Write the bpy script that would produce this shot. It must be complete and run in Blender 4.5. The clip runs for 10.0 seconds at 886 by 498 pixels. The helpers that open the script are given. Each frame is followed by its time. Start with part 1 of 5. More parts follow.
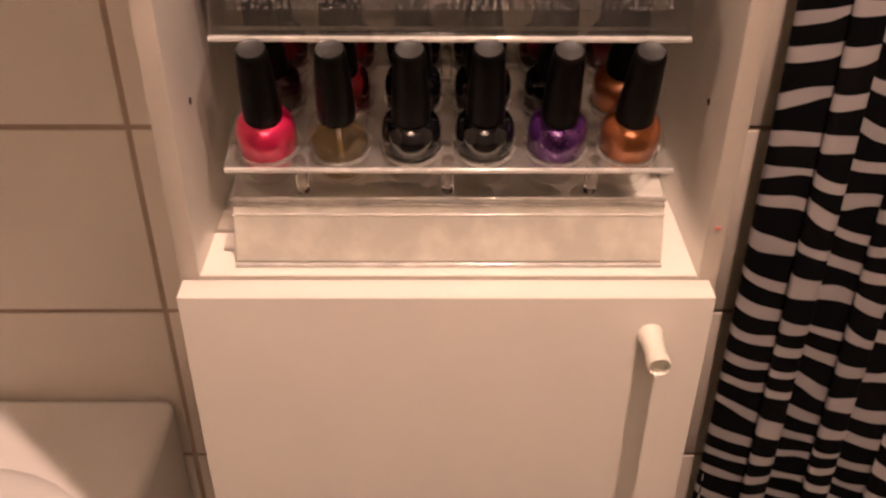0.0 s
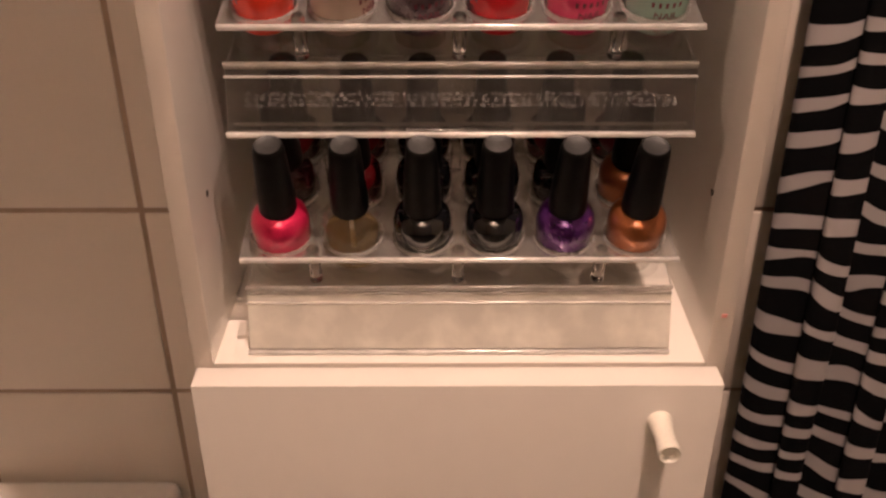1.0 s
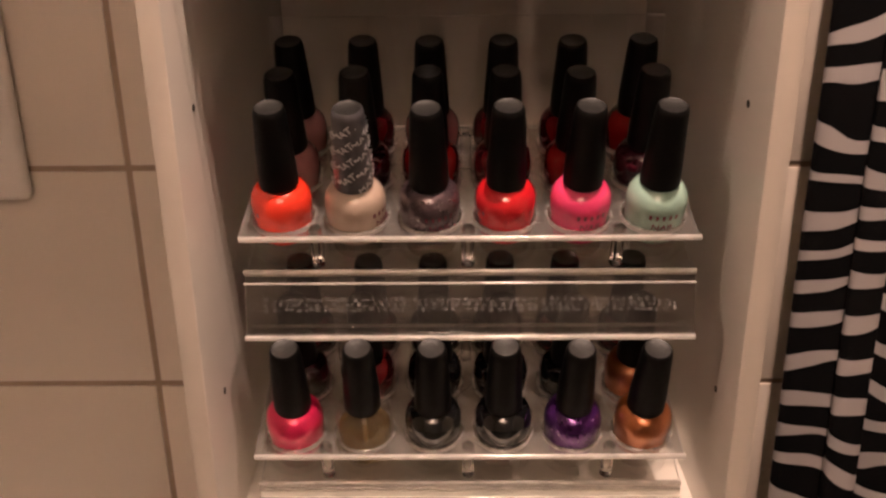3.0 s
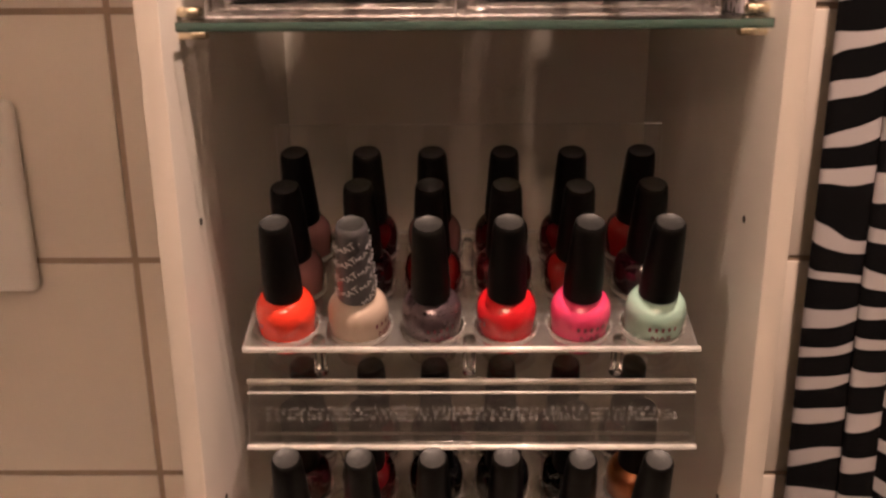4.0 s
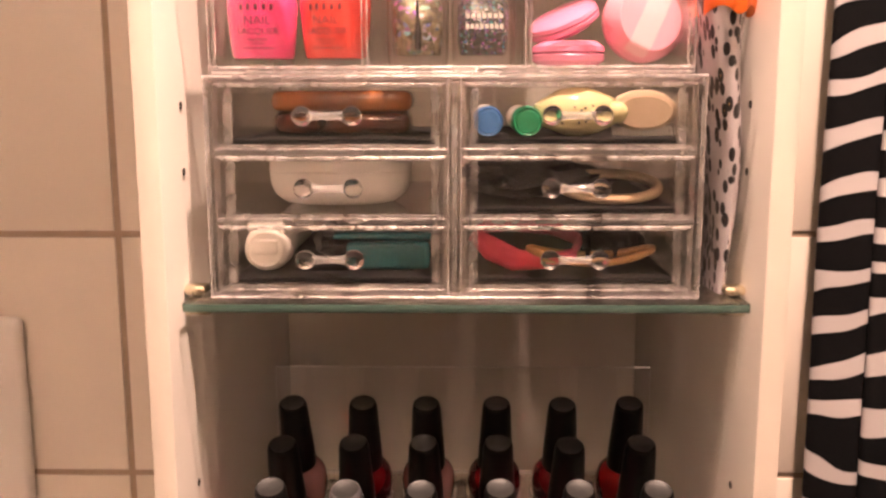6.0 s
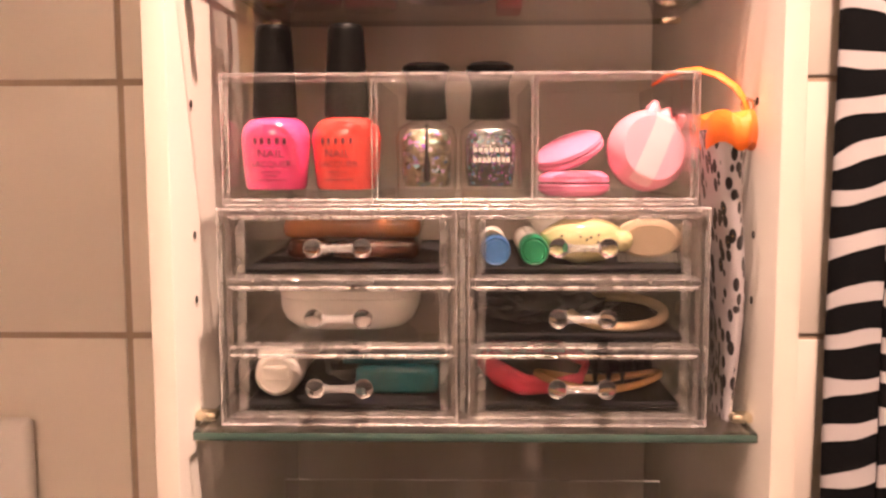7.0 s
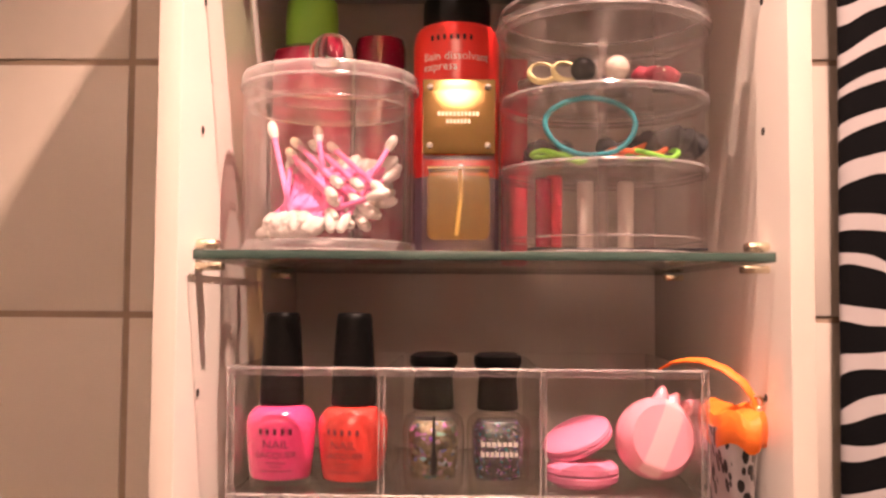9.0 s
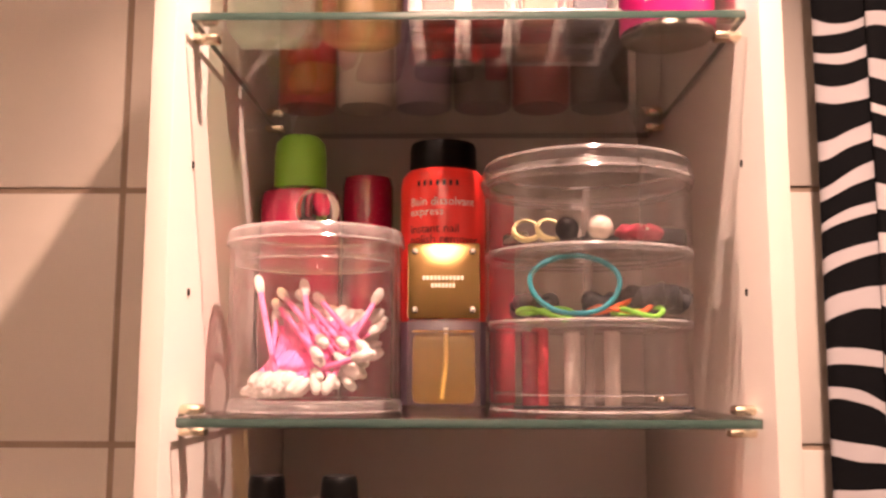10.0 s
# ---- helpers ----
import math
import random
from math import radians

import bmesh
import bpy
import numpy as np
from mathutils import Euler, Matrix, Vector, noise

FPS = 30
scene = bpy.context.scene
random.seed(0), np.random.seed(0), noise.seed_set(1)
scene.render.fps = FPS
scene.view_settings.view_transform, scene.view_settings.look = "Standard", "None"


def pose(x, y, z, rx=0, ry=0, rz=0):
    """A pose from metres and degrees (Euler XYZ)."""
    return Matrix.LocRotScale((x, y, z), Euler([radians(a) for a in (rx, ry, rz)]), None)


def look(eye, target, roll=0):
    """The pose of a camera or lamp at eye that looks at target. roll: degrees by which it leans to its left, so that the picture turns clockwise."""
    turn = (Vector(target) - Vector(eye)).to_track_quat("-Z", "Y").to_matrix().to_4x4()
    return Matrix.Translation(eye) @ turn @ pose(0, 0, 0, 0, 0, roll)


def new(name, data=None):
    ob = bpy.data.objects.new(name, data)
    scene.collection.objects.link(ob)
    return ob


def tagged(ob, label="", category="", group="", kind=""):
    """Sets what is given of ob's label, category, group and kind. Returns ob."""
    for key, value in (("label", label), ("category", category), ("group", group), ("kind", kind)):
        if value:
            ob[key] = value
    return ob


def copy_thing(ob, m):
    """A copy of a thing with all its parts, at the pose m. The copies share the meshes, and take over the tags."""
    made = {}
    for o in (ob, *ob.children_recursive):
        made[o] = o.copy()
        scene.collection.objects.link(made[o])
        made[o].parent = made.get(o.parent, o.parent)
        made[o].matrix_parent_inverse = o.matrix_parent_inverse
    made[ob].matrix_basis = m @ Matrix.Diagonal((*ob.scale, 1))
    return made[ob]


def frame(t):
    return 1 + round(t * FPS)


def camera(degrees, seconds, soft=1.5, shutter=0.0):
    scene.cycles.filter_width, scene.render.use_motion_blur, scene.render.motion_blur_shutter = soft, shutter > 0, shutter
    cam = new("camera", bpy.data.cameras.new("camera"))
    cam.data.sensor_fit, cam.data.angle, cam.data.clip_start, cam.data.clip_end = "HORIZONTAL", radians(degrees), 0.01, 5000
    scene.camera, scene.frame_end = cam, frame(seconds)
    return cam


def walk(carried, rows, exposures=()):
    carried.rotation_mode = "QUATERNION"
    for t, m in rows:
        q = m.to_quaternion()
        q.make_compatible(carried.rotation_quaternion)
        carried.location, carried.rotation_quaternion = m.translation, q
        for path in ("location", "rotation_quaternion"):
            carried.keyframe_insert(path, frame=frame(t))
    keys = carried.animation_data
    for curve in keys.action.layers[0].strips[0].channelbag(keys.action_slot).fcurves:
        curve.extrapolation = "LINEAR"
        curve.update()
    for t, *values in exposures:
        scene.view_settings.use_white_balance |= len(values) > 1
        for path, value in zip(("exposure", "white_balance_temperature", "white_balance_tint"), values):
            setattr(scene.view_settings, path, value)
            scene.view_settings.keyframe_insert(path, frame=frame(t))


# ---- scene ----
cam = camera(50.7, 10.0, soft=2.5)
PATH = [
    (0, (-0.007, -0.415, 1.172), (0.007, 1.239, 0.048), 0.3),
    (0.5, (-0.011, -0.415, 1.179), (0.002, 1.28, 0.116), 0.3),
    (1, (-0.011, -0.417, 1.186), (-0.004, 1.315, 0.186), 0.0),
    (1.5, (-0.01, -0.418, 1.194), (-0.004, 1.346, 0.251), -0.0),
    (2, (-0.007, -0.418, 1.204), (0.001, 1.379, 0.326), -0.0),
    (2.5, (-0.009, -0.418, 1.214), (-0.019, 1.41, 0.404), -0.4),
    (4, (-0.007, -0.416, 1.252), (-0.038, 1.486, 0.632), -0.5),
    (4.5, (-0.007, -0.415, 1.265), (-0.038, 1.506, 0.711), -0.4),
    (5, (-0.007, -0.415, 1.284), (-0.034, 1.528, 0.809), -0.3),
    (5.5, (-0.004, -0.416, 1.302), (-0.03, 1.543, 0.899), -0.1),
    (7, (-0.002, -0.42, 1.352), (-0.055, 1.569, 1.147), -0.2),
    (7.5, (-0.006, -0.416, 1.367), (-0.06, 1.579, 1.231), 0.1),
    (8, (-0.007, -0.414, 1.385), (-0.062, 1.584, 1.326), 0.1),
    (8.5, (-0.009, -0.414, 1.405), (-0.064, 1.585, 1.439), 0.5),
    (9, (-0.007, -0.417, 1.422), (-0.056, 1.579, 1.529), 0.4),
    (9.5, (-0.006, -0.421, 1.439), (-0.045, 1.571, 1.616), 0.2),
    (10, (-0.003, -0.421, 1.466), (-0.039, 1.562, 1.724), 0.1),
]
walk(cam, [(t, look(eye, target, roll)) for t, eye, target, roll in PATH], exposures=((0.0, 0.0, 6350, 8), (1.0, -0.22, 6250, 6), (2.5, -0.17, 6200, 5), (4.0, 0.12, 6250, 5), (4.5, 0.25, 6250, 5), (5.5, 0.88, 6350, 8), (7.0, 0.84, 6450, 11), (7.5, 0.80, 6450, 14), (8.5, 0.41, 6500, 17), (9.0, 0.30, 6500, 17), (10.0, 0.31, 6500, 17)))

# ---- world and light ----
world = bpy.data.worlds.new("world")
scene.world = world
world.use_nodes = True
scene.cycles.transparent_max_bounces = 32
world.node_tree.nodes["Background"].inputs["Color"].default_value = (1.0, 0.72, 0.5, 1)
world.node_tree.nodes["Background"].inputs["Strength"].default_value = 0.0
# halogen ceiling spot, plus an added fill spot bounced off the wall behind: place, aim, watts, cone, softness of the
# cone's edge
LAMPS = (((0.107, -0.238, 2.33), (0.03, 0.04, 1.12), 116.0, 80, 1.0), ((-0.10, -0.95, 2.33), (-0.05, -1.79, 2.60), 370.0, 84, 1.0))
LAMP_COLOR = (1.0, 0.655, 0.51)
for spot, aim, watts, cone, blend in LAMPS:
    li = bpy.data.lights.new("key_fill_spot", "SPOT")
    li.energy, li.color, li.shadow_soft_size, li.spot_size, li.spot_blend = watts, LAMP_COLOR, 0.009, radians(cone), blend
    new("key_fill_spot", li).matrix_basis = look((spot[0], spot[1], spot[2] - 0.012), aim)


# ---- materials ----
def ramp_mix(nt, fac, a, b):
    mix = nt.nodes.new("ShaderNodeMix")
    mix.data_type = "RGBA"
    mix.inputs["A"].default_value, mix.inputs["B"].default_value = (*a, 1), (*b, 1)
    nt.links.new(fac, mix.inputs["Factor"])
    return mix.outputs["Result"]


def blank(name):
    m = bpy.data.materials.new(name)
    m.use_nodes = True
    nt = m.node_tree
    nt.nodes.clear()
    return m, nt, nt.nodes.new("ShaderNodeOutputMaterial")


def noise_of(nt, scale, detail=4.0, coord="Object"):
    tc = nt.nodes.new("ShaderNodeTexCoord")
    n = nt.nodes.new("ShaderNodeTexNoise")
    n.inputs["Scale"].default_value, n.inputs["Detail"].default_value = scale, detail
    nt.links.new(tc.outputs[coord], n.inputs["Vector"])
    return n.outputs["Fac"]


def surface(name, color, rough=0.5, metal=0.0, vary=0.12, scale=40.0, bump=0.0, fine=600.0, coat=0.0, spec=0.5, trans=0.0, ior=1.45, sheen=0.0, subsurf=0.0, random_tint=0.0):
    """A principled surface with stains at one scale and grain at another."""
    m, nt, out = blank(name)
    b = nt.nodes.new("ShaderNodeBsdfPrincipled")
    dark, light = [c * (1 - vary) for c in color], [min(1, c * (1 + vary * 0.6)) for c in color]
    n1, n2 = noise_of(nt, scale), noise_of(nt, fine, 6)
    col = ramp_mix(nt, n1, dark, light)
    if random_tint:
        info, hsv = nt.nodes.new("ShaderNodeObjectInfo"), nt.nodes.new("ShaderNodeHueSaturation")
        mr = nt.nodes.new("ShaderNodeMapRange")
        mr.inputs["To Min"].default_value, mr.inputs["To Max"].default_value = 1 - random_tint, 1 + random_tint
        nt.links.new(info.outputs["Random"], mr.inputs["Value"])
        nt.links.new(mr.outputs["Result"], hsv.inputs["Value"])
        nt.links.new(col, hsv.inputs["Color"])
        col = hsv.outputs["Color"]
    nt.links.new(col, b.inputs["Base Color"])
    mr = nt.nodes.new("ShaderNodeMapRange")
    mr.inputs["To Min"].default_value, mr.inputs["To Max"].default_value = max(0.02, rough * 0.8), min(1, rough * 1.25)
    nt.links.new(n2, mr.inputs["Value"])
    nt.links.new(mr.outputs["Result"], b.inputs["Roughness"])
    for key, value in (("Metallic", metal), ("Coat Weight", coat), ("Specular IOR Level", spec), ("Transmission Weight", trans), ("IOR", ior), ("Sheen Weight", sheen), ("Subsurface Weight", subsurf)):
        b.inputs[key].default_value = value
    b.inputs["Coat Roughness"].default_value = 0.04
    b.inputs["Subsurface Radius"].default_value = (0.004, 0.003, 0.002)
    if bump:
        bp = nt.nodes.new("ShaderNodeBump")
        bp.inputs["Strength"].default_value, bp.inputs["Distance"].default_value = bump, 0.001
        nt.links.new(n2, bp.inputs["Height"])
        nt.links.new(bp.outputs["Normal"], b.inputs["Normal"])
    nt.links.new(b.outputs["BSDF"], out.inputs["Surface"])
    return m


def clear_sheet(name, tint, ior=1.49, rough=0.03, graze=4.5, haze=0.0, haze_color=(0.8, 0.78, 0.76), grime_glint=0.02, blotch=90):
    """Thin clear plastic or glass: it lets light straight through and mirrors by its angle; haze is its scuffed, milky
    share, on edge materials a painted highlight.
    """
    m, nt, out = blank(name)
    tr, gl, df = nt.nodes.new("ShaderNodeBsdfTransparent"), nt.nodes.new("ShaderNodeBsdfGlossy"), nt.nodes.new("ShaderNodeBsdfDiffuse")
    tl = nt.nodes.new("ShaderNodeBsdfTranslucent")
    tr.inputs["Color"].default_value = (*tint, 1)
    gl.inputs["Roughness"].default_value = rough
    df.inputs["Color"].default_value = tl.inputs["Color"].default_value = (*haze_color, 1)
    lw = nt.nodes.new("ShaderNodeLayerWeight")
    lw.inputs["Blend"].default_value = 0.5
    pw, fr = nt.nodes.new("ShaderNodeMath"), nt.nodes.new("ShaderNodeMath")
    pw.operation, fr.operation = "POWER", "MULTIPLY_ADD"
    pw.inputs[1].default_value = graze
    f0 = ((ior - 1) / (ior + 1)) ** 2
    fr.inputs[1].default_value, fr.inputs[2].default_value = 0.75 * (1 - f0), f0
    nt.links.new(lw.outputs["Facing"], pw.inputs[0])
    nt.links.new(pw.outputs[0], fr.inputs[0])
    both = nt.nodes.new("ShaderNodeMixShader")
    nt.links.new(df.outputs[0], both.inputs[1])
    nt.links.new(tl.outputs[0], both.inputs[2])
    n = noise_of(nt, blotch, 6)
    mr = nt.nodes.new("ShaderNodeMapRange")
    mr.inputs["From Min"].default_value, mr.inputs["From Max"].default_value = 0.4, 0.75
    mr.inputs["To Min"].default_value, mr.inputs["To Max"].default_value = haze, haze + grime_glint
    nt.links.new(n, mr.inputs["Value"])
    a, c = nt.nodes.new("ShaderNodeMixShader"), nt.nodes.new("ShaderNodeMixShader")
    nt.links.new(mr.outputs["Result"], a.inputs[0])
    nt.links.new(tr.outputs[0], a.inputs[1])
    nt.links.new(both.outputs[0], a.inputs[2])
    nt.links.new(fr.outputs[0], c.inputs[0])
    nt.links.new(a.outputs[0], c.inputs[1])
    nt.links.new(gl.outputs[0], c.inputs[2])
    nt.links.new(c.outputs[0], out.inputs["Surface"])
    return m


def solid_glass(name, color=(1, 1, 1), rough=0.0, ior=1.5):
    m, nt, out = blank(name)
    g = nt.nodes.new("ShaderNodeBsdfGlass")
    g.inputs["Color"].default_value, g.inputs["Roughness"].default_value, g.inputs["IOR"].default_value = (*color, 1), rough, ior
    nt.links.new(g.outputs[0], out.inputs["Surface"])
    return m


def glitter(name, base, flake, scale=900.0):
    """Lacquer with metallic flakes of several tints."""
    m, nt, out = blank(name)
    b = nt.nodes.new("ShaderNodeBsdfPrincipled")
    tc, v = nt.nodes.new("ShaderNodeTexCoord"), nt.nodes.new("ShaderNodeTexVoronoi")
    v.inputs["Scale"].default_value = scale
    nt.links.new(tc.outputs["Object"], v.inputs["Vector"])
    sep = nt.nodes.new("ShaderNodeSeparateColor")
    nt.links.new(v.outputs["Color"], sep.inputs["Color"])
    col = ramp_mix(nt, sep.outputs["Red"], base, flake)
    tint, few = nt.nodes.new("ShaderNodeMix"), nt.nodes.new("ShaderNodeMath")
    tint.data_type, few.operation = "RGBA", "POWER"
    few.inputs[1].default_value = 5.0
    nt.links.new(sep.outputs["Blue"], few.inputs[0])
    nt.links.new(few.outputs[0], tint.inputs["Factor"])
    nt.links.new(col, tint.inputs["A"])
    nt.links.new(v.outputs["Color"], tint.inputs["B"])
    nt.links.new(tint.outputs["Result"], b.inputs["Base Color"])
    nt.links.new(sep.outputs["Green"], b.inputs["Metallic"])
    b.inputs["Roughness"].default_value, b.inputs["Coat Weight"].default_value = 0.28, 1.0
    b.inputs["Coat Roughness"].default_value = 0.03
    nt.links.new(b.outputs["BSDF"], out.inputs["Surface"])
    return m


def glowing(name, color, strength):
    m, nt, out = blank(name)
    e = nt.nodes.new("ShaderNodeEmission")
    e.inputs["Color"].default_value, e.inputs["Strength"].default_value = (*color, 1), strength
    nt.links.new(e.outputs[0], out.inputs["Surface"])
    return m


def zebra_cloth(name):
    """Wavy black bands on white cloth, laid along the cloth's own length and height."""
    m, nt, out = blank(name)
    b = nt.nodes.new("ShaderNodeBsdfPrincipled")
    uv, w = nt.nodes.new("ShaderNodeTexCoord"), nt.nodes.new("ShaderNodeTexWave")
    mp = nt.nodes.new("ShaderNodeMapping")
    mp.inputs["Rotation"].default_value = (0, 0, radians(-7))
    w.wave_type, w.bands_direction = "BANDS", "Y"
    for key, value in (("Scale", 10.0), ("Distortion", 5.0), ("Detail", 1.6), ("Detail Scale", 0.8), ("Detail Roughness", 0.5)):
        w.inputs[key].default_value = value
    # bands drift and swell along the cloth
    nz, cv, ad = nt.nodes.new("ShaderNodeTexNoise"), nt.nodes.new("ShaderNodeCombineXYZ"), nt.nodes.new("ShaderNodeVectorMath")
    nz.inputs["Scale"].default_value, nz.inputs["Detail"].default_value = 8.0, 1.5
    sc = nt.nodes.new("ShaderNodeMath")
    sc.operation, ad.operation = "MULTIPLY", "ADD"
    sc.inputs[1].default_value = 0.075
    nt.links.new(uv.outputs["UV"], nz.inputs["Vector"])
    nt.links.new(nz.outputs["Fac"], sc.inputs[0])
    nt.links.new(sc.outputs[0], cv.inputs["Y"])
    nt.links.new(uv.outputs["UV"], ad.inputs[0])
    nt.links.new(cv.outputs[0], ad.inputs[1])
    nt.links.new(ad.outputs[0], mp.inputs["Vector"])
    nt.links.new(mp.outputs["Vector"], w.inputs["Vector"])
    rp = nt.nodes.new("ShaderNodeValToRGB")
    rp.color_ramp.elements[0].position, rp.color_ramp.elements[0].color = 0.70, (0.004, 0.004, 0.0045, 1)
    rp.color_ramp.elements[1].position, rp.color_ramp.elements[1].color = 0.735, (0.40, 0.375, 0.375, 1)
    edge = nt.nodes.new("ShaderNodeMath")
    edge.operation = "MULTIPLY_ADD"
    n = noise_of(nt, 420, 3, "UV")
    nt.links.new(n, edge.inputs[0])
    edge.inputs[1].default_value = 0.05
    # some bands run thin and break, others swell
    swell = nt.nodes.new("ShaderNodeMath")
    swell.operation = "MULTIPLY_ADD"
    swell.inputs[1].default_value = 0.9
    nt.links.new(noise_of(nt, 17, 1.5, "UV"), swell.inputs[0])
    shift = nt.nodes.new("ShaderNodeMath")
    shift.operation = "SUBTRACT"
    shift.inputs[1].default_value = 0.46
    nt.links.new(w.outputs["Fac"], shift.inputs[0])
    nt.links.new(shift.outputs[0], swell.inputs[2])
    nt.links.new(swell.outputs[0], edge.inputs[2])
    nt.links.new(edge.outputs[0], rp.inputs["Fac"])
    nt.links.new(rp.outputs["Color"], b.inputs["Base Color"])
    b.inputs["Roughness"].default_value, b.inputs["Specular IOR Level"].default_value = 0.9, 0.08
    bp = nt.nodes.new("ShaderNodeBump")
    bp.inputs["Strength"].default_value, bp.inputs["Distance"].default_value = 0.25, 0.001
    nt.links.new(noise_of(nt, 1500, 2, "UV"), bp.inputs["Height"])
    nt.links.new(bp.outputs["Normal"], b.inputs["Normal"])
    nt.links.new(b.outputs["BSDF"], out.inputs["Surface"])
    return m


def leopard_cloth(name):
    m, nt, out = blank(name)
    b = nt.nodes.new("ShaderNodeBsdfPrincipled")
    tc, v, mp = nt.nodes.new("ShaderNodeTexCoord"), nt.nodes.new("ShaderNodeTexVoronoi"), nt.nodes.new("ShaderNodeMapping")
    mp.inputs["Scale"].default_value = (1, 1, 0.5)
    v.inputs["Scale"].default_value = 240
    nt.links.new(tc.outputs["Object"], mp.inputs["Vector"])
    nt.links.new(mp.outputs["Vector"], v.inputs["Vector"])
    rp = nt.nodes.new("ShaderNodeValToRGB")
    cr = rp.color_ramp
    cr.elements[0].position, cr.elements[0].color = 0.0, (0.5, 0.3, 0.12, 1)
    cr.elements[1].position, cr.elements[1].color = 0.47, (0.44, 0.41, 0.43, 1)
    for pos, col in ((0.05, (0.4, 0.24, 0.1, 1)), (0.09, (0.012, 0.01, 0.01, 1)), (0.42, (0.012, 0.01, 0.01, 1))):
        e = cr.elements.new(pos)
        e.color = col
    nt.links.new(v.outputs["Distance"], rp.inputs["Fac"])
    nt.links.new(rp.outputs["Color"], b.inputs["Base Color"])
    b.inputs["Roughness"].default_value = 0.35
    nt.links.new(b.outputs["BSDF"], out.inputs["Surface"])
    return m


M_TILE = surface("glazed_tile", (0.68, 0.61, 0.53), 0.42, vary=0.06, scale=9, bump=0.03, fine=60, coat=0.03, random_tint=0.03)
M_GROUT = surface("grout", (0.36, 0.27, 0.2), 0.9, vary=0.25, scale=30, bump=0.5, fine=900)
M_PAINT = surface("wall_paint", (0.72, 0.68, 0.62), 0.8, vary=0.05, scale=3, bump=0.1, fine=300)
M_CEILING = surface("ceiling_paint", (0.78, 0.75, 0.7), 0.9, vary=0.04, scale=3, bump=0.1, fine=300)
M_FLOOR = surface("floor_tile", (0.15, 0.135, 0.12), 0.35, vary=0.15, scale=5, bump=0.05)
M_FOIL = surface("white_foil_board", (0.74, 0.7, 0.64), 0.22, vary=0.06, scale=14, bump=0.05, fine=900, coat=0.25)
M_BOARD_EDGE = surface("edge_band", (0.60, 0.545, 0.48), 0.45, vary=0.06, scale=25, bump=0.06, fine=700)
M_BACK = surface("hardboard_back", (0.58, 0.535, 0.485), 0.6, vary=0.06, scale=10)
M_HOLE = surface("dark_hole_disc", (0.03, 0.025, 0.02), 0.9)
M_KNOB = surface("lacquered_metal_knob", (0.72, 0.69, 0.6), 0.28, vary=0.04, coat=0.4)
M_CERAMIC = surface("sanitary_ceramic", (0.8, 0.78, 0.75), 0.08, vary=0.03, scale=6, coat=0.6)
M_SEAT = surface("seat_plastic", (0.82, 0.8, 0.77), 0.2, vary=0.03, scale=6, coat=0.3)
M_PLATE = surface("plate_plastic", (0.72, 0.68, 0.64), 0.35, vary=0.03)
M_GLASS = clear_sheet("shelf_glass", (0.975, 0.985, 0.98), 1.6, 0.01, graze=3.3, grime_glint=0.015)
M_GLASS_EDGE = surface("green_glass_edge", (0.06, 0.105, 0.088), 0.15, vary=0.2, coat=0.5)
M_ACRYL = clear_sheet("clear_acrylic", (0.992, 0.99, 0.988), 1.55, 0.03, haze=0.001, grime_glint=0.005)
M_SEATS = clear_sheet("seat_acrylic", (0.86, 0.85, 0.84), 1.7, 0.05, haze=0.10, haze_color=(0.9, 0.87, 0.84), grime_glint=0.10, blotch=260)
# white haze in both edge materials stands in for light piped through the sheets
M_LIP = clear_sheet("whitened_cut_edge", (0.97, 0.96, 0.95), 1.6, 0.08, haze=0.62, haze_color=(0.95, 0.93, 0.9), grime_glint=0.2)
M_ACRYL_EDGE = clear_sheet("whitened_acrylic_edge", (0.97, 0.96, 0.95), 1.7, 0.08, haze=0.2, haze_color=(0.9, 0.88, 0.86), grime_glint=0.2)
M_RIM = clear_sheet("moulded_acrylic_rim", (0.97, 0.955, 0.955), 1.75, 0.06, haze=0.035, haze_color=(0.97, 0.92, 0.9), grime_glint=0.10, blotch=260)
# frosted front; its strong cream haze also paints the glow of light behind it
M_FROST = clear_sheet("frosted_glow_acrylic", (0.9, 0.89, 0.88), 1.49, 0.12, haze=0.72, haze_color=(0.99, 0.965, 0.89), grime_glint=0.3, blotch=42)
M_FRONTCLEAR = clear_sheet("cloudy_acrylic", (0.72, 0.7, 0.68), 1.6, 0.16, haze=0.02, haze_color=(0.9, 0.87, 0.82), grime_glint=0.03, blotch=40)
M_PRINT_CLEAR = clear_sheet("etched_line", (0.95, 0.95, 0.95), 1.49, 0.3, haze=0.16, grime_glint=0.16)
M_CHROME = surface("polished_steel", (0.8, 0.76, 0.7), 0.12, 1.0, vary=0.05)
M_PINMETAL = surface("nickel_pin", (0.75, 0.66, 0.5), 0.25, 1.0, vary=0.06)
M_BULB = glowing("bulb_glow", LAMP_COLOR, 40.0)
M_CANOPY = surface("white_canopy", (0.75, 0.73, 0.7), 0.4)
M_ZEBRA = zebra_cloth("zebra_cloth")
M_LEOPARD = leopard_cloth("leopard_cloth")
M_CAP = surface("black_ribbed_cap", (0.005, 0.0048, 0.0046), 0.40, vary=0.3, bump=0.12, fine=500, spec=0.10)
# coloured lighter than the cap's side for the light its top reflects
M_CAPTOP = surface("lit_cap_top", (0.022, 0.022, 0.021), 0.4, vary=0.4, scale=500, bump=0.3, fine=900)
M_INK = surface("black_ink", (0.012, 0.01, 0.012), 0.5)
M_WHITE_INK = surface("white_ink", (0.75, 0.73, 0.7), 0.5)
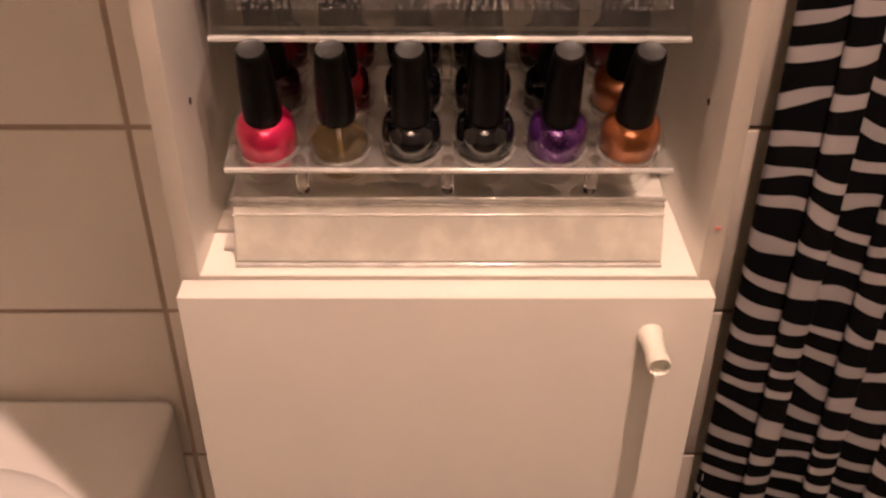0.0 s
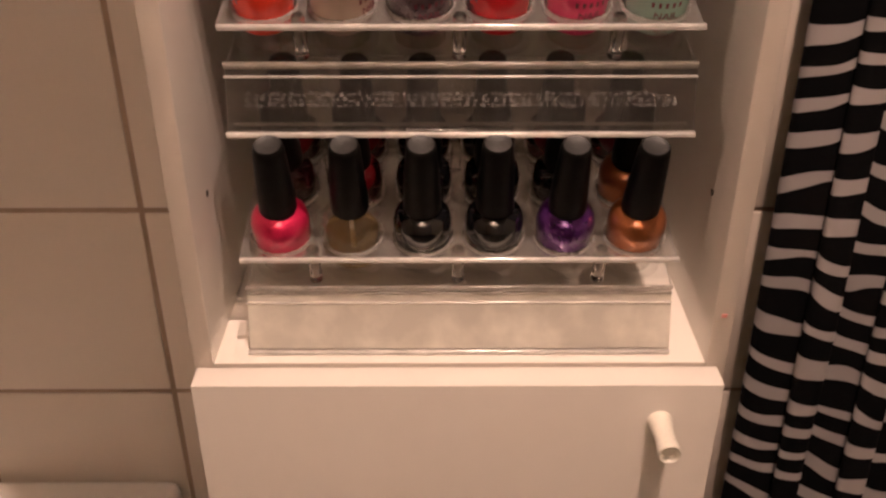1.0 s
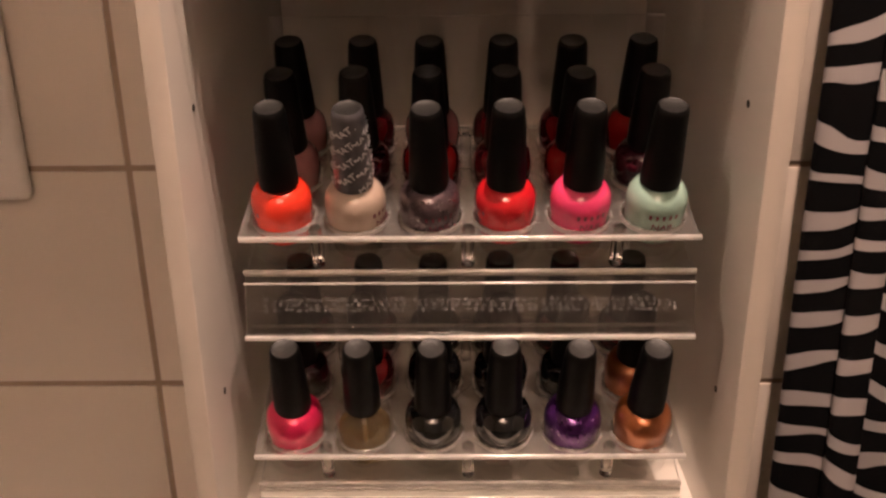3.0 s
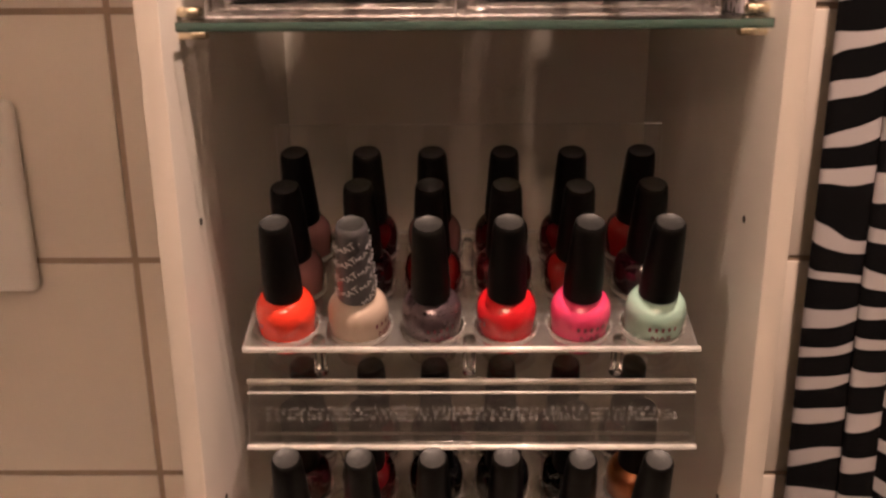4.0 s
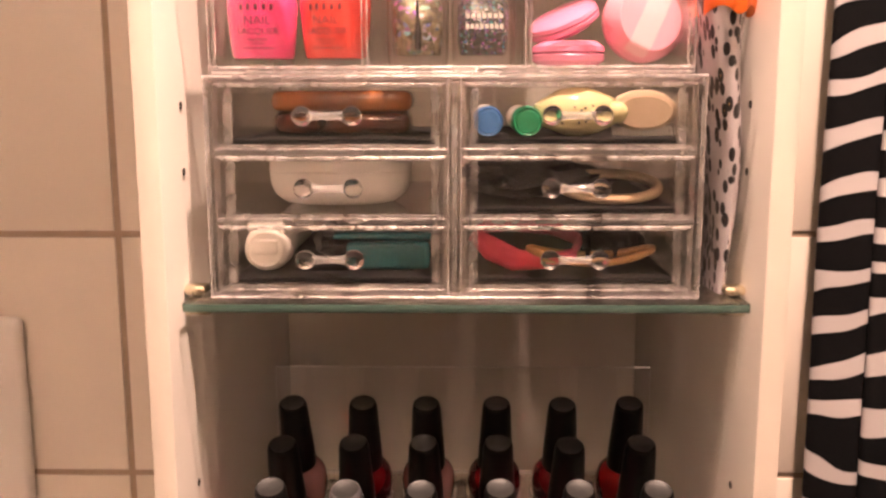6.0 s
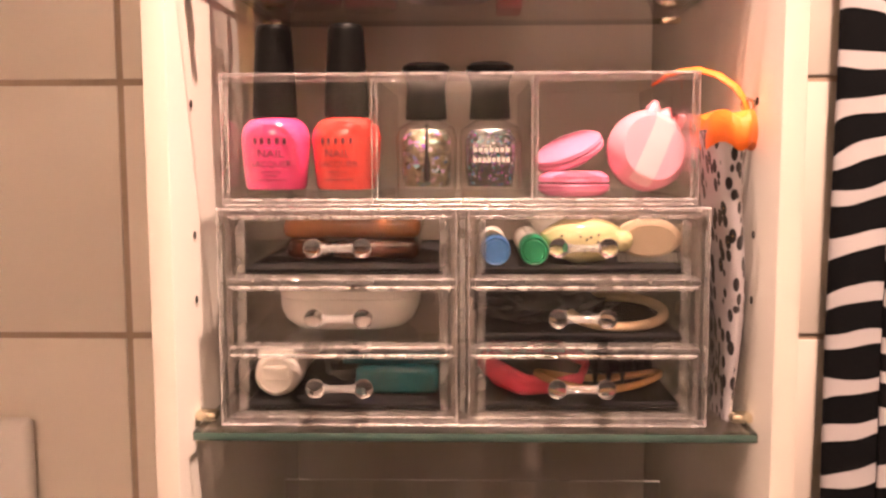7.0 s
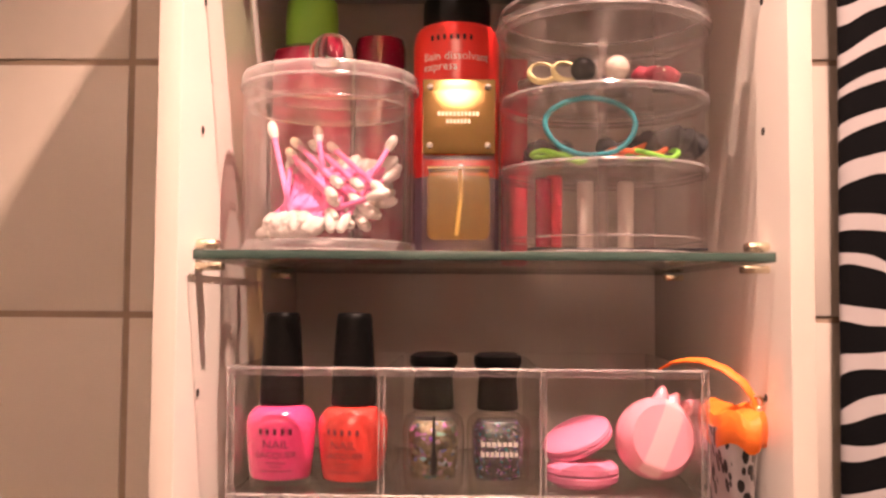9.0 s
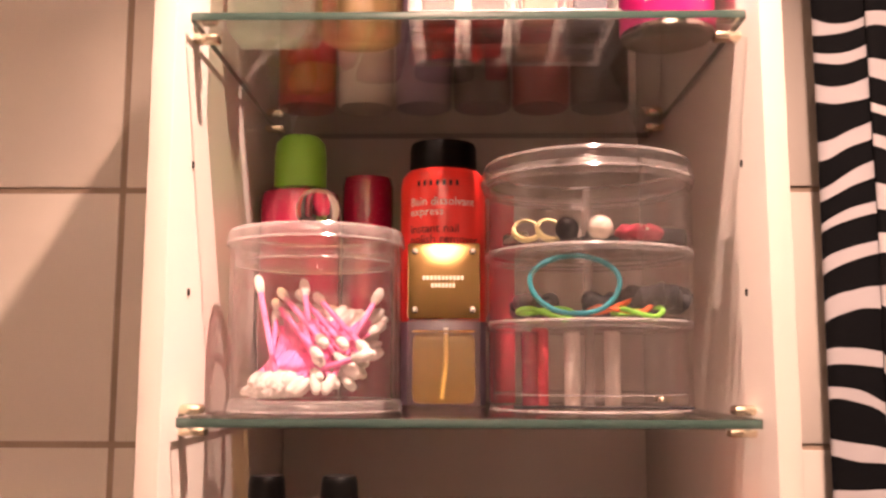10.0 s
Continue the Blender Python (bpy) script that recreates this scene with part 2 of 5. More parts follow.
M_GOLD = surface("polished_gold", (0.82, 0.56, 0.24), 0.07, 1.0, vary=0.06, scale=60)


# ---- mesh helpers ----
def part(name, bm, material, parent=None, label="", smooth=True):
    me = bpy.data.meshes.new(name)
    bm.to_mesh(me)
    bm.free()
    for m in (material if isinstance(material, (list, tuple)) else (material,)):
        me.materials.append(m)
    if smooth:
        me.polygons.foreach_set("use_smooth", [True] * len(me.polygons))
        me.set_sharp_from_angle(angle=radians(38))
    ob = new(name, me)
    if parent:
        ob.parent = parent
    if label:
        tagged(ob, label)
    return ob


def thing(name, label, category, place=(0, 0, 0), turn=(0, 0, 0), group="", kind=""):
    e = new(name)
    e.empty_display_size = 0.01
    e.matrix_basis = pose(*place, *turn)
    return tagged(e, label, category, group, kind)


def box(bm, x0, x1, y0, y1, z0, z1, bevel=0.0, seg=2, edge_below=0.0, m=None, tilt=None):
    """A box; faces thinner than edge_below take the second material."""
    mat = Matrix.Translation(((x0 + x1) / 2, (y0 + y1) / 2, (z0 + z1) / 2))
    if tilt:
        mat = mat @ pose(0, 0, 0, *tilt)
    if m is not None:
        mat = m @ mat
    mat = mat @ Matrix.Diagonal((abs(x1 - x0), abs(y1 - y0), abs(z1 - z0), 1))
    verts = bmesh.ops.create_cube(bm, size=1, matrix=mat)["verts"]
    faces = list({f for v in verts for f in v.link_faces})
    if edge_below:
        for f in faces:
            if min(e.calc_length() for e in f.edges) < edge_below:
                f.material_index = 1
    if bevel:
        edges = list({e for v in verts for e in v.link_edges})
        bmesh.ops.bevel(bm, geom=edges, offset=bevel, segments=seg, profile=0.5, affect="EDGES")
    return bm


def a_box(*args, **kw):
    return box(bmesh.new(), *args, **kw)


def lathe(profile, seg=28, bm=None, cx=0.0, cy=0.0, sx=1.0, sy=1.0, power=2.0, m=None):
    """Turns a profile of (radius, height) round z; power above 2 squares the section off."""
    bm = bm or bmesh.new()
    rings = []
    for r, z in profile:
        ring = []
        if r < 1e-6:
            p = Vector((cx, cy, z))
            ring = [bm.verts.new(m @ p if m is not None else p)]
        else:
            for i in range(seg):
                a = 2 * math.pi * i / seg
                c, s = math.cos(a), math.sin(a)
                k = (abs(c) ** power + abs(s) ** power) ** (-1 / power)
                p = Vector((cx + r * k * c * sx, cy + r * k * s * sy, z))
                ring.append(bm.verts.new(m @ p if m is not None else p))
        rings.append(ring)
    for a, b in zip(rings, rings[1:]):
        if len(a) == 1 and len(b) == 1:
            continue
        for i in range(seg):
            j = (i + 1) % seg
            if len(a) == 1:
                bm.faces.new((a[0], b[j], b[i]))
            elif len(b) == 1:
                bm.faces.new((a[i], a[j], b[0]))
            else:
                bm.faces.new((a[i], a[j], b[j], b[i]))
    bmesh.ops.recalc_face_normals(bm, faces=bm.faces)
    return bm


def sweep(points, radius, seg=10, closed=False, bm=None, flat=1.0, round_ends=False):
    """A tube along points; radius is a number or one per point; flat squeezes the section."""
    bm = bm or bmesh.new()
    pts = [Vector(p) for p in points]
    n = len(pts)
    rad = radius if isinstance(radius, (list, tuple)) else [radius] * n
    rings, up = [], None
    for i, p in enumerate(pts):
        a = pts[i - 1] if (i or closed) else pts[i]
        b = pts[(i + 1) % n] if (i < n - 1 or closed) else pts[i]
        t = (b - a).normalized()
        if up is None:
            up = t.orthogonal().normalized()
        up = (up - t * up.dot(t)).normalized()
        side = t.cross(up)
        rings.append([bm.verts.new(p + rad[i] * (math.cos(2 * math.pi * k / seg) * up + flat * math.sin(2 * math.pi * k / seg) * side)) for k in range(seg)])
    pairs = list(zip(rings, rings[1:])) + ([(rings[-1], rings[0])] if closed else [])
    for a, b in pairs:
        for k in range(seg):
            bm.faces.new((a[k], a[(k + 1) % seg], b[(k + 1) % seg], b[k]))
    if not closed:
        bm.faces.new(rings[0][::-1])
        bm.faces.new(rings[-1])
    bmesh.ops.recalc_face_normals(bm, faces=bm.faces)
    return bm


def blob(bm, cx, cy, cz, rx, ry, rz, wobble=0.0, seed=0, sub=3, m=None):
    """A soft, uneven lump."""
    verts = bmesh.ops.create_icosphere(bm, subdivisions=sub, radius=1)["verts"]
    for v in verts:
        k = 1 + wobble * noise.noise(v.co * 2.3 + Vector((seed * 7.1, seed * 3.3, 0)))
        p = Vector((cx + v.co.x * rx * k, cy + v.co.y * ry * k, cz + v.co.z * rz * k))
        v.co = m @ p if m is not None else p
    return bm


def curved_bar(bm, r, a0, a1, z0, z1, taper=0.0, steps=3):
    """A thin printed bar wrapped on a round body; angles in degrees, 0 faces the room."""
    cols = []
    for i in range(steps + 1):
        a = radians(a0 + (a1 - a0) * i / steps)
        cols.append([bm.verts.new(((r + taper * z) * math.sin(a), -(r + taper * z) * math.cos(a), z)) for z in (z0, z1)])
    for p, q in zip(cols, cols[1:]):
        bm.faces.new((p[0], q[0], q[1], p[1]))
    return bm


def words(name, body, size, material, parent, place, turn=(90, 0, 0), align="CENTER", wrap=0.0):
    """Built-in lettering as a thin mesh; wrap bends it round a vertical body of that radius."""
    cu = bpy.data.curves.new(name, "FONT")
    cu.body, cu.size, cu.align_x, cu.extrude = body, size, align, 0.00008
    cu.resolution_u = 2
    tmp = bpy.data.objects.new(name, cu)
    scene.collection.objects.link(tmp)
    me = bpy.data.meshes.new_from_object(tmp.evaluated_get(bpy.context.evaluated_depsgraph_get()))
    bpy.data.objects.remove(tmp)
    if wrap:
        for v in me.vertices:
            a, r = v.co.x / wrap, wrap + v.co.z
            v.co = (r * math.sin(a), v.co.y, r * math.cos(a) - wrap)
    me.materials.clear()
    me.materials.append(material)
    ob = new(name, me)
    ob.parent = parent
    ob.matrix_basis = pose(*place, *turn)
    return ob


# ---- the room ----
WALL_Y, FLOOR_Z, CEIL_Z = 0.318, 0.0, 2.50
# unseen floor, ceiling and plain walls bounce light; the floor's dark colour limits it
tagged(part("floor", a_box(-1.3, 1.3, -1.9, 0.42, -0.1, 0.0), M_FLOOR), "unseen bathroom floor, dark grey to bounce little light", "floor", kind="structure")
tagged(part("ceiling", a_box(-1.3, 1.3, -1.9, 0.42, CEIL_Z, CEIL_Z + 0.1), M_CEILING), "unseen matt white painted ceiling", "ceiling", kind="structure")
wall_north = tagged(part("wall_north", a_box(-1.3, 1.3, WALL_Y + 0.003, WALL_Y + 0.1, 0, CEIL_Z), M_GROUT), "wall of square cream glazed tiles with brown grout", "wall", kind="structure")
tagged(part("wall_south", a_box(-1.3, 1.3, -1.9, -1.8, 0, CEIL_Z), M_PAINT), "unseen plain painted bathroom wall", "wall", kind="structure")
tagged(part("wall_west", a_box(-1.3, -1.2, -1.8, WALL_Y, 0, CEIL_Z), M_PAINT), "unseen plain painted bathroom wall", "wall", kind="structure")
tagged(part("wall_east", a_box(1.2, 1.3, -1.8, WALL_Y, 0, CEIL_Z), M_PAINT), "unseen plain painted bathroom wall", "wall", kind="structure")

# ceiling lamps; the second is added only to house the fill spot
for spot, *_ in LAMPS:
    lamp = thing("ceiling_lamp", "small round unseen ceiling lamp with a warm halogen bulb", "lamp", (spot[0], spot[1], CEIL_Z), group="ceiling lamps")
    part("canopy", lathe([(0, 0), (0.05, 0), (0.05, -0.012), (0.022, -0.03), (0.018, -0.09), (0.02, -0.15), (0, -0.15)]), M_CANOPY, lamp)
    part("bulb", lathe([(0, -0.1505), (0.006, -0.1505), (0.008, -0.155), (0.007, -0.162), (0, -0.166)], 20), M_BULB, lamp, "small warm glowing bulb")

# ---- cabinet ----
IN, OUT, TOP = 0.1365, 0.1475, 1.885
cab = thing("tall_cabinet", "tall white foil-faced bathroom cabinet with open shelf bays", "cabinet", (0, 0, 0))


def board(name, *b, label="", bev=0.0008, back=False):
    bm = a_box(*b, bevel=bev)
    bm.faces.ensure_lookup_table()
    for f in bm.faces:
        if f.normal.y < -0.9 and not back:
            f.material_index = 1
    return part(name, bm, (M_BACK, M_BACK) if back else (M_FOIL, M_BOARD_EDGE), cab, label)


board("side_panel", -OUT, -IN, 0, 0.302, 0.08, TOP)
board("side_panel", IN, OUT, 0, 0.302, 0.08, TOP)
board("top_panel", -IN, IN, 0.001, 0.302, TOP - 0.014, TOP)
board("bottom_panel", -IN, IN, 0.001, 0.296, 0.08, 0.094)
shelf_board = board("fixed_shelf", -IN, IN, 0.0005, 0.296, 0.857, 0.872)
board("back_panel", -IN, IN, 0.297, 0.3015, 0.094, TOP - 0.014, back=True, label="greyish beige back board")
for lx in (-0.125, 0.125):
    for ly in (0.03, 0.27):
        part("foot", lathe([(0, 0.0), (0.018, 0.0), (0.018, 0.006), (0.012, 0.012), (0.012, 0.08), (0, 0.08)], 20, cx=lx, cy=ly), M_KNOB, cab)
door = part("door", a_box(-0.1455, 0.1425, -0.0185, -0.0015, 0.09, 0.871, bevel=0.001), (M_FOIL,), cab, "closed white cabinet door")
part("knob", lathe([(0, 0), (0.0072, 0), (0.0072, 0.001), (0.0060, 0.007), (0.0056, 0.016), (0.0062, 0.0225), (0.0064, 0.0258), (0.0056, 0.0272), (0.0047, 0.0262), (0.004, 0.0238), (0, 0.0236)], 28, m=pose(0.11, -0.0185, 0.846, 90, 0, 0)), M_KNOB, door, "small flared off-white knob with a dished end")
part("red_mark", a_box(0.1405, 0.1435, -0.0006, 0.0002, 0.9025, 0.9045), surface("red_smear", (0.72, 0.3, 0.26), 0.4), cab, "tiny red smear of lacquer")


# near-black discs on the panel paint the shade inside drilled pin holes
def hole_row(x, zs, y):
    for z in zs:
        sgn = -1 if x > 0 else 1
        m = Matrix.Translation((x, y, z)) @ pose(0, 0, 0, 0, 90 * sgn, 0)
        part("pin_hole_disc", lathe([(0, 0.0003), (0.0016, 0.0004), (0.0019, 0.0005), (0.002, 0.0001)], 14, m=m), M_HOLE, cab)


GRID = [0.96 + 0.032 * k for k in (0, 5, 10, 11, 13, 17, 19)]
for hx in (-IN, IN):
    hole_row(hx, GRID, 0.035)


def glass_shelf(z):
    s = thing("glass_shelf", "clear glass shelf with a green edge on metal pins", "shelf", (0, 0, z), group="cabinet glass shelves")
    part("pane", a_box(-0.1335, 0.1345, 0.012, 0.245, -0.005, 0.0, bevel=0.0006, edge_below=0.0055), (M_GLASS, M_GLASS_EDGE), s)
    for px in (-1, 1):
        for py in (0.03, 0.205):
            bm = a_box(min(px * 0.1235, px * IN), max(px * 0.1235, px * IN), py - 0.004, py + 0.004, -0.0095, -0.0055, bevel=0.0012)
            box(bm, min(px * 0.1255, px * IN), max(px * 0.1255, px * IN), py - 0.005, py + 0.005, 0.0005, 0.0055, bevel=0.002)
            part("shelf_pin", bm, M_PINMETAL, s, "small shiny metal shelf clip")
    return s


SHELF_A, SHELF_B, SHELF_C = 1.220, 1.4445, 1.6385
for z in (SHELF_A, SHELF_B, SHELF_C):
    glass_shelf(z)

# ---- toilet and flush plate ----
toilet = thing("toilet", "white wall-hung toilet with closed lid", "toilet", (-0.46, 0, 0))
bm = lathe([(0, 0.1), (0.1, 0.1), (0.13, 0.14), (0.165, 0.3), (0.178, 0.46), (0.176, 0.47), (0, 0.47)], 40, cy=0.0, sy=1.35, power=2.4)
box(bm, -0.178, 0.178, 0.05, WALL_Y - 0.003, 0.15, 0.488, bevel=0.012, seg=3)
part("bowl", bm, M_CERAMIC, toilet)
part("lid", lathe([(0, 0.471), (0.18, 0.471), (0.186, 0.48), (0.184, 0.497), (0.172, 0.508), (0.1, 0.517), (0, 0.52)], 48, cy=-0.04, sy=1.35, power=2.5), M_SEAT, toilet, "white plastic seat lid")
plate = thing("flush_plate", "beige plastic flush plate on the tiled wall", "flush plate", (-0.475, WALL_Y - 0.001, 1.06))
bm = a_box(-0.12, 0.12, -0.014, 0.0, -0.0795, 0.0795, bevel=0.006, seg=3)
part("plate", bm, M_PLATE, plate)
part("button", a_box(-0.1, -0.005, -0.018, -0.012, -0.05, 0.05, bevel=0.003), M_PLATE, plate)
part("button", a_box(0.003, 0.06, -0.018, -0.012, -0.05, 0.05, bevel=0.003), M_PLATE, plate)

# ---- curtain ----
def curtain():
    bm = bmesh.new()
    uv = bm.loops.layers.uv.new("UVMap")
    cols, cols_n, rows_n = [], 420, 70
    length, last = 0.0, None
    for i in range(cols_n + 1):
        s = i / cols_n
        ph = 2 * math.pi * (6.8 * s)
        col = []
        for k in range(rows_n + 1):
            z = 0.12 + 1.98 * k / rows_n
            drift = 0.006 * math.sin(1.7 * z + 9 * s) + 0.004 * math.sin(4.1 * z + 4 * s)
            amp = 0.034 + 0.008 * math.sin(2.1 * z + 7 * s)
            along = 0.252 + 0.40 * s + 0.017 * math.sin(2 * ph + 0.4) + drift - 0.006
            out = 0.225 - 0.10 * s + amp * math.sin(ph + 0.5 * math.sin(1.3 * z)) * (0.55 + 0.6 * s if s < 0.5 else 0.85) + 0.003 * noise.noise(Vector((s * 30, z * 6, 0)))
            col.append(bm.verts.new((along, out, z)))
        mid = col[rows_n // 2].co
        if last is not None:
            length += (mid - last).length
        last = mid.copy()
        cols.append((length, col))
    for (u0, a), (u1, b) in zip(cols, cols[1:]):
        for k in range(rows_n):
            f = bm.faces.new((a[k], b[k], b[k + 1], a[k + 1]))
            for loop, u in zip(f.loops, (u0, u1, u1, u0)):
                loop[uv].uv = (u, loop.vert.co.z)
    c = thing("shower_curtain", "black and white zebra-striped fabric shower curtain", "curtain")
    ob = part("cloth", bm, M_ZEBRA, c)
    sol = ob.modifiers.new("thick", "SOLIDIFY")
    sol.thickness = 0.0008
    rod = part("rod", sweep([(0.24, 0.20, 2.115), (1.195, 0.02, 2.115)], 0.011, 16), M_CHROME, c, "chrome curtain rod")
    for i in range(9):
        x = 0.27 + 0.045 * i
        y = 0.20 - 0.18 * (x - 0.24) / 0.955
        part("ring", sweep([(x, y + 0.016 * math.cos(a), 2.108 + 0.018 * math.sin(a)) for a in [2 * math.pi * j / 18 for j in range(18)]], 0.0018, 6, True), M_CHROME, c)


curtain()

# ---- nail polish bottles ----
LACQUERS = {
    "orange red": surface("lacquer_orange_red", (0.85, 0.045, 0.02), 0.2, coat=1.0, vary=0.04),
    "nude beige": surface("lacquer_nude", (0.46, 0.36, 0.29), 0.35, coat=0.7, vary=0.04),
    "smoky mauve": surface("lacquer_smoky", (0.12, 0.085, 0.1), 0.28, 0.6, coat=1.0, vary=0.25, scale=900),
    "bright red": surface("lacquer_red", (0.58, 0.012, 0.02), 0.2, coat=1.0, vary=0.04),
    "hot pink": surface("lacquer_hot_pink", (0.76, 0.055, 0.17), 0.2, coat=1.0, vary=0.04),
    "pale mint": surface("lacquer_mint", (0.33, 0.5, 0.42), 0.25, coat=1.0, vary=0.04),
    "dark red": surface("lacquer_dark_red", (0.09, 0.005, 0.008), 0.15, coat=1.0, vary=0.06),
    "blackish plum": surface("lacquer_plum", (0.035, 0.006, 0.012), 0.15, coat=1.0, vary=0.06),
    # tomato and rose are darkened for the shade of the back rows
    "tomato red": surface("lacquer_tomato_shaded", (0.19, 0.008, 0.008), 0.18, coat=1.0, vary=0.04),
    "pale rose": surface("lacquer_rose_shaded", (0.26, 0.12, 0.12), 0.2, coat=1.0, vary=0.05),
    "raspberry shimmer": surface("lacquer_raspberry", (0.75, 0.02, 0.11), 0.3, 0.5, coat=1.0, vary=0.2, scale=900),
    "black": surface("lacquer_black", (0.006, 0.006, 0.007), 0.08, coat=1.0),
    "violet shimmer": surface("lacquer_violet", (0.11, 0.025, 0.2), 0.28, 0.7, coat=1.0, vary=0.3, scale=900),
    "copper shimmer": surface("lacquer_copper", (0.45, 0.15, 0.05), 0.3, 0.75, coat=1.0, vary=0.45, scale=1500),
    "neon pink": surface("lacquer_neon_pink", (0.95, 0.08, 0.28), 0.2, coat=1.0, vary=0.04),
    "coral red": surface("lacquer_coral", (0.92, 0.075, 0.06), 0.2, coat=1.0, vary=0.04),
}
M_BASE_GLASS = clear_sheet("bottle_base_glass", (0.95, 0.94, 0.92), 1.55, 0.03, haze=0.02, grime_glint=0.03)
M_OIL = clear_sheet("clear_base_coat", (0.88, 0.76, 0.5), 1.45, 0.04, haze=0.07, haze_color=(0.85, 0.72, 0.45), grime_glint=0.06)
M_BRUSH = surface("brush_hair", (0.5, 0.42, 0.3), 0.7)
M_SOFTINK = surface("soft_dark_ink", (0.16, 0.02, 0.045), 0.5)
BODY = [(0.0135, 0.0047), (0.0143, 0.0060), (0.0151, 0.016), (0.0159, 0.027), (0.0159, 0.031), (0.0148, 0.0352), (0.0125, 0.0382), (0.0092, 0.0398), (0.0078, 0.0402), (0, 0.0402)]
CAP = [(0.0074, 0.0402), (0.0100, 0.0404), (0.0102, 0.0412), (0.0099, 0.0510), (0.0084, 0.0775), (0.0081, 0.0822), (0.0075, 0.0846), (0.0068, 0.0852)]


def lettering(bm, r, rows, taper=0.0):
    """Rows of small printed bars round a body: (height, letter height, number, spread in degrees)."""
    for z, h, n, spread in rows:
        w = spread / n
        for i in range(n):
            a = -spread / 2 + w * i
            curved_bar(bm, r, a + w * 0.2, a + w * 0.62, z, z + h * 0.8, taper, 1)
    return bm


def nail_bottle(colour, place, turn=0.0, group="", ink=True, cap="plain", lean=(0, 0), foot=0.0047):
    matt = cap == "matte"
    what = f"{colour} nail polish bottle with a tall " + ("grey lettered cap" if matt else "black cap")
    b = thing("nail_polish_bottle", what, "nail polish", place, (lean[0], lean[1], turn), group)
    body = [(0.0133 + 0.08 * (foot - 0.0047), foot), (0.0141 + 0.08 * (foot - 0.0047), foot + 0.0013)] + [p for p in BODY if p[1] > foot + 0.003]
    part("glass_foot", lathe([(0, 0.0003), (0.0122, 0.0), (0.0131, 0.0008), (0.0137 + 0.09 * (foot - 0.0047), foot - 0.0002), (0, foot - 0.0001)], 28), M_BASE_GLASS, b, "clear thick glass foot")
    if colour == "clear":
        part("glass_body", lathe(body, 28), M_BASE_GLASS, b, "clear glass body")
        part("liquid", lathe([(0, 0.0048), (0.0135, 0.0052), (0.0142, 0.016), (0.0145, 0.0235), (0, 0.0235)], 24), M_OIL, b, "yellowish clear liquid")
        part("brush", lathe([(0, 0.008), (0.0016, 0.009), (0.0013, 0.022), (0.0011, 0.04)], 10), M_BRUSH, b)
    else:
        part("glass_body", lathe(body, 28), LACQUERS[colour], b)
    part("cap", lathe(CAP, 28), M_MATTECAP if matt else M_CAP, b)
    part("cap_top", lathe([(0.0068, 0.0852), (0.0062, 0.0849), (0, 0.0849)], 24), M_CAPTOP, b)
    if ink:
        part("print", lettering(bmesh.new(), 0.01412, [(0.0268, 0.0036, 5, 60), (0.0088, 0.0013, 16, 56)], 0.073), M_SOFTINK, b)
        for text, zz, size in (("NAIL", 0.0203, 0.0056), ("LACQUER", 0.0157, 0.0042)):
            r = 0.01415 + 0.073 * (zz + 0.0015)
            e = words("lettering", text, size, M_SOFTINK, b, (0, 0, 0), wrap=r)
            e.matrix_basis = pose(0, -r - 0.0001, zz, 94.2, 0, 0)
        part("emblem", lettering(bmesh.new(), 0.01412, [(0.0127, 0.0014, 9, 34), (0.0111, 0.0011, 7, 22)], 0.073), M_SOFTINK, b)
    if matt:
        for zz, ang in [(0.0445 + 0.0088 * q + (0.0044 if p % 2 else 0), 60 * p) for p in range(6) for q in range(4)]:
            r = 0.0100 - (zz - 0.05) * 0.057
            e = words("lettering", "MATTE", 0.0056, M_GREY_INK, b, (0, 0, 0), wrap=r)
            e.matrix_basis = pose(0, 0, 0, 0, 0, ang) @ pose(0, -r - 0.0003, zz, 90 - 3.2, 0, 0) @ pose(0, 0, 0, 0, 0, 32)
    return b


M_GREY_INK = surface("pale_grey_ink", (0.55, 0.54, 0.56), 0.5)
M_MATTECAP = surface("grey_printed_cap", (0.075, 0.072, 0.08), 0.3, vary=0.6, scale=260, coat=0.5)


# ---- tiered acrylic racks ----
LEAN, STEP, PITCH_X, TILT = 15.0, 0.0378, 0.0387, 4.0


def rack_frame(dy, z0, lift=0.0):
    """The slanted deck on which a rack's bottles stand: x across, y up the slope, z along the bottles."""
    return pose(0, 0.0307 + dy, z0 + 0.0348 + lift, LEAN, 0, 0)


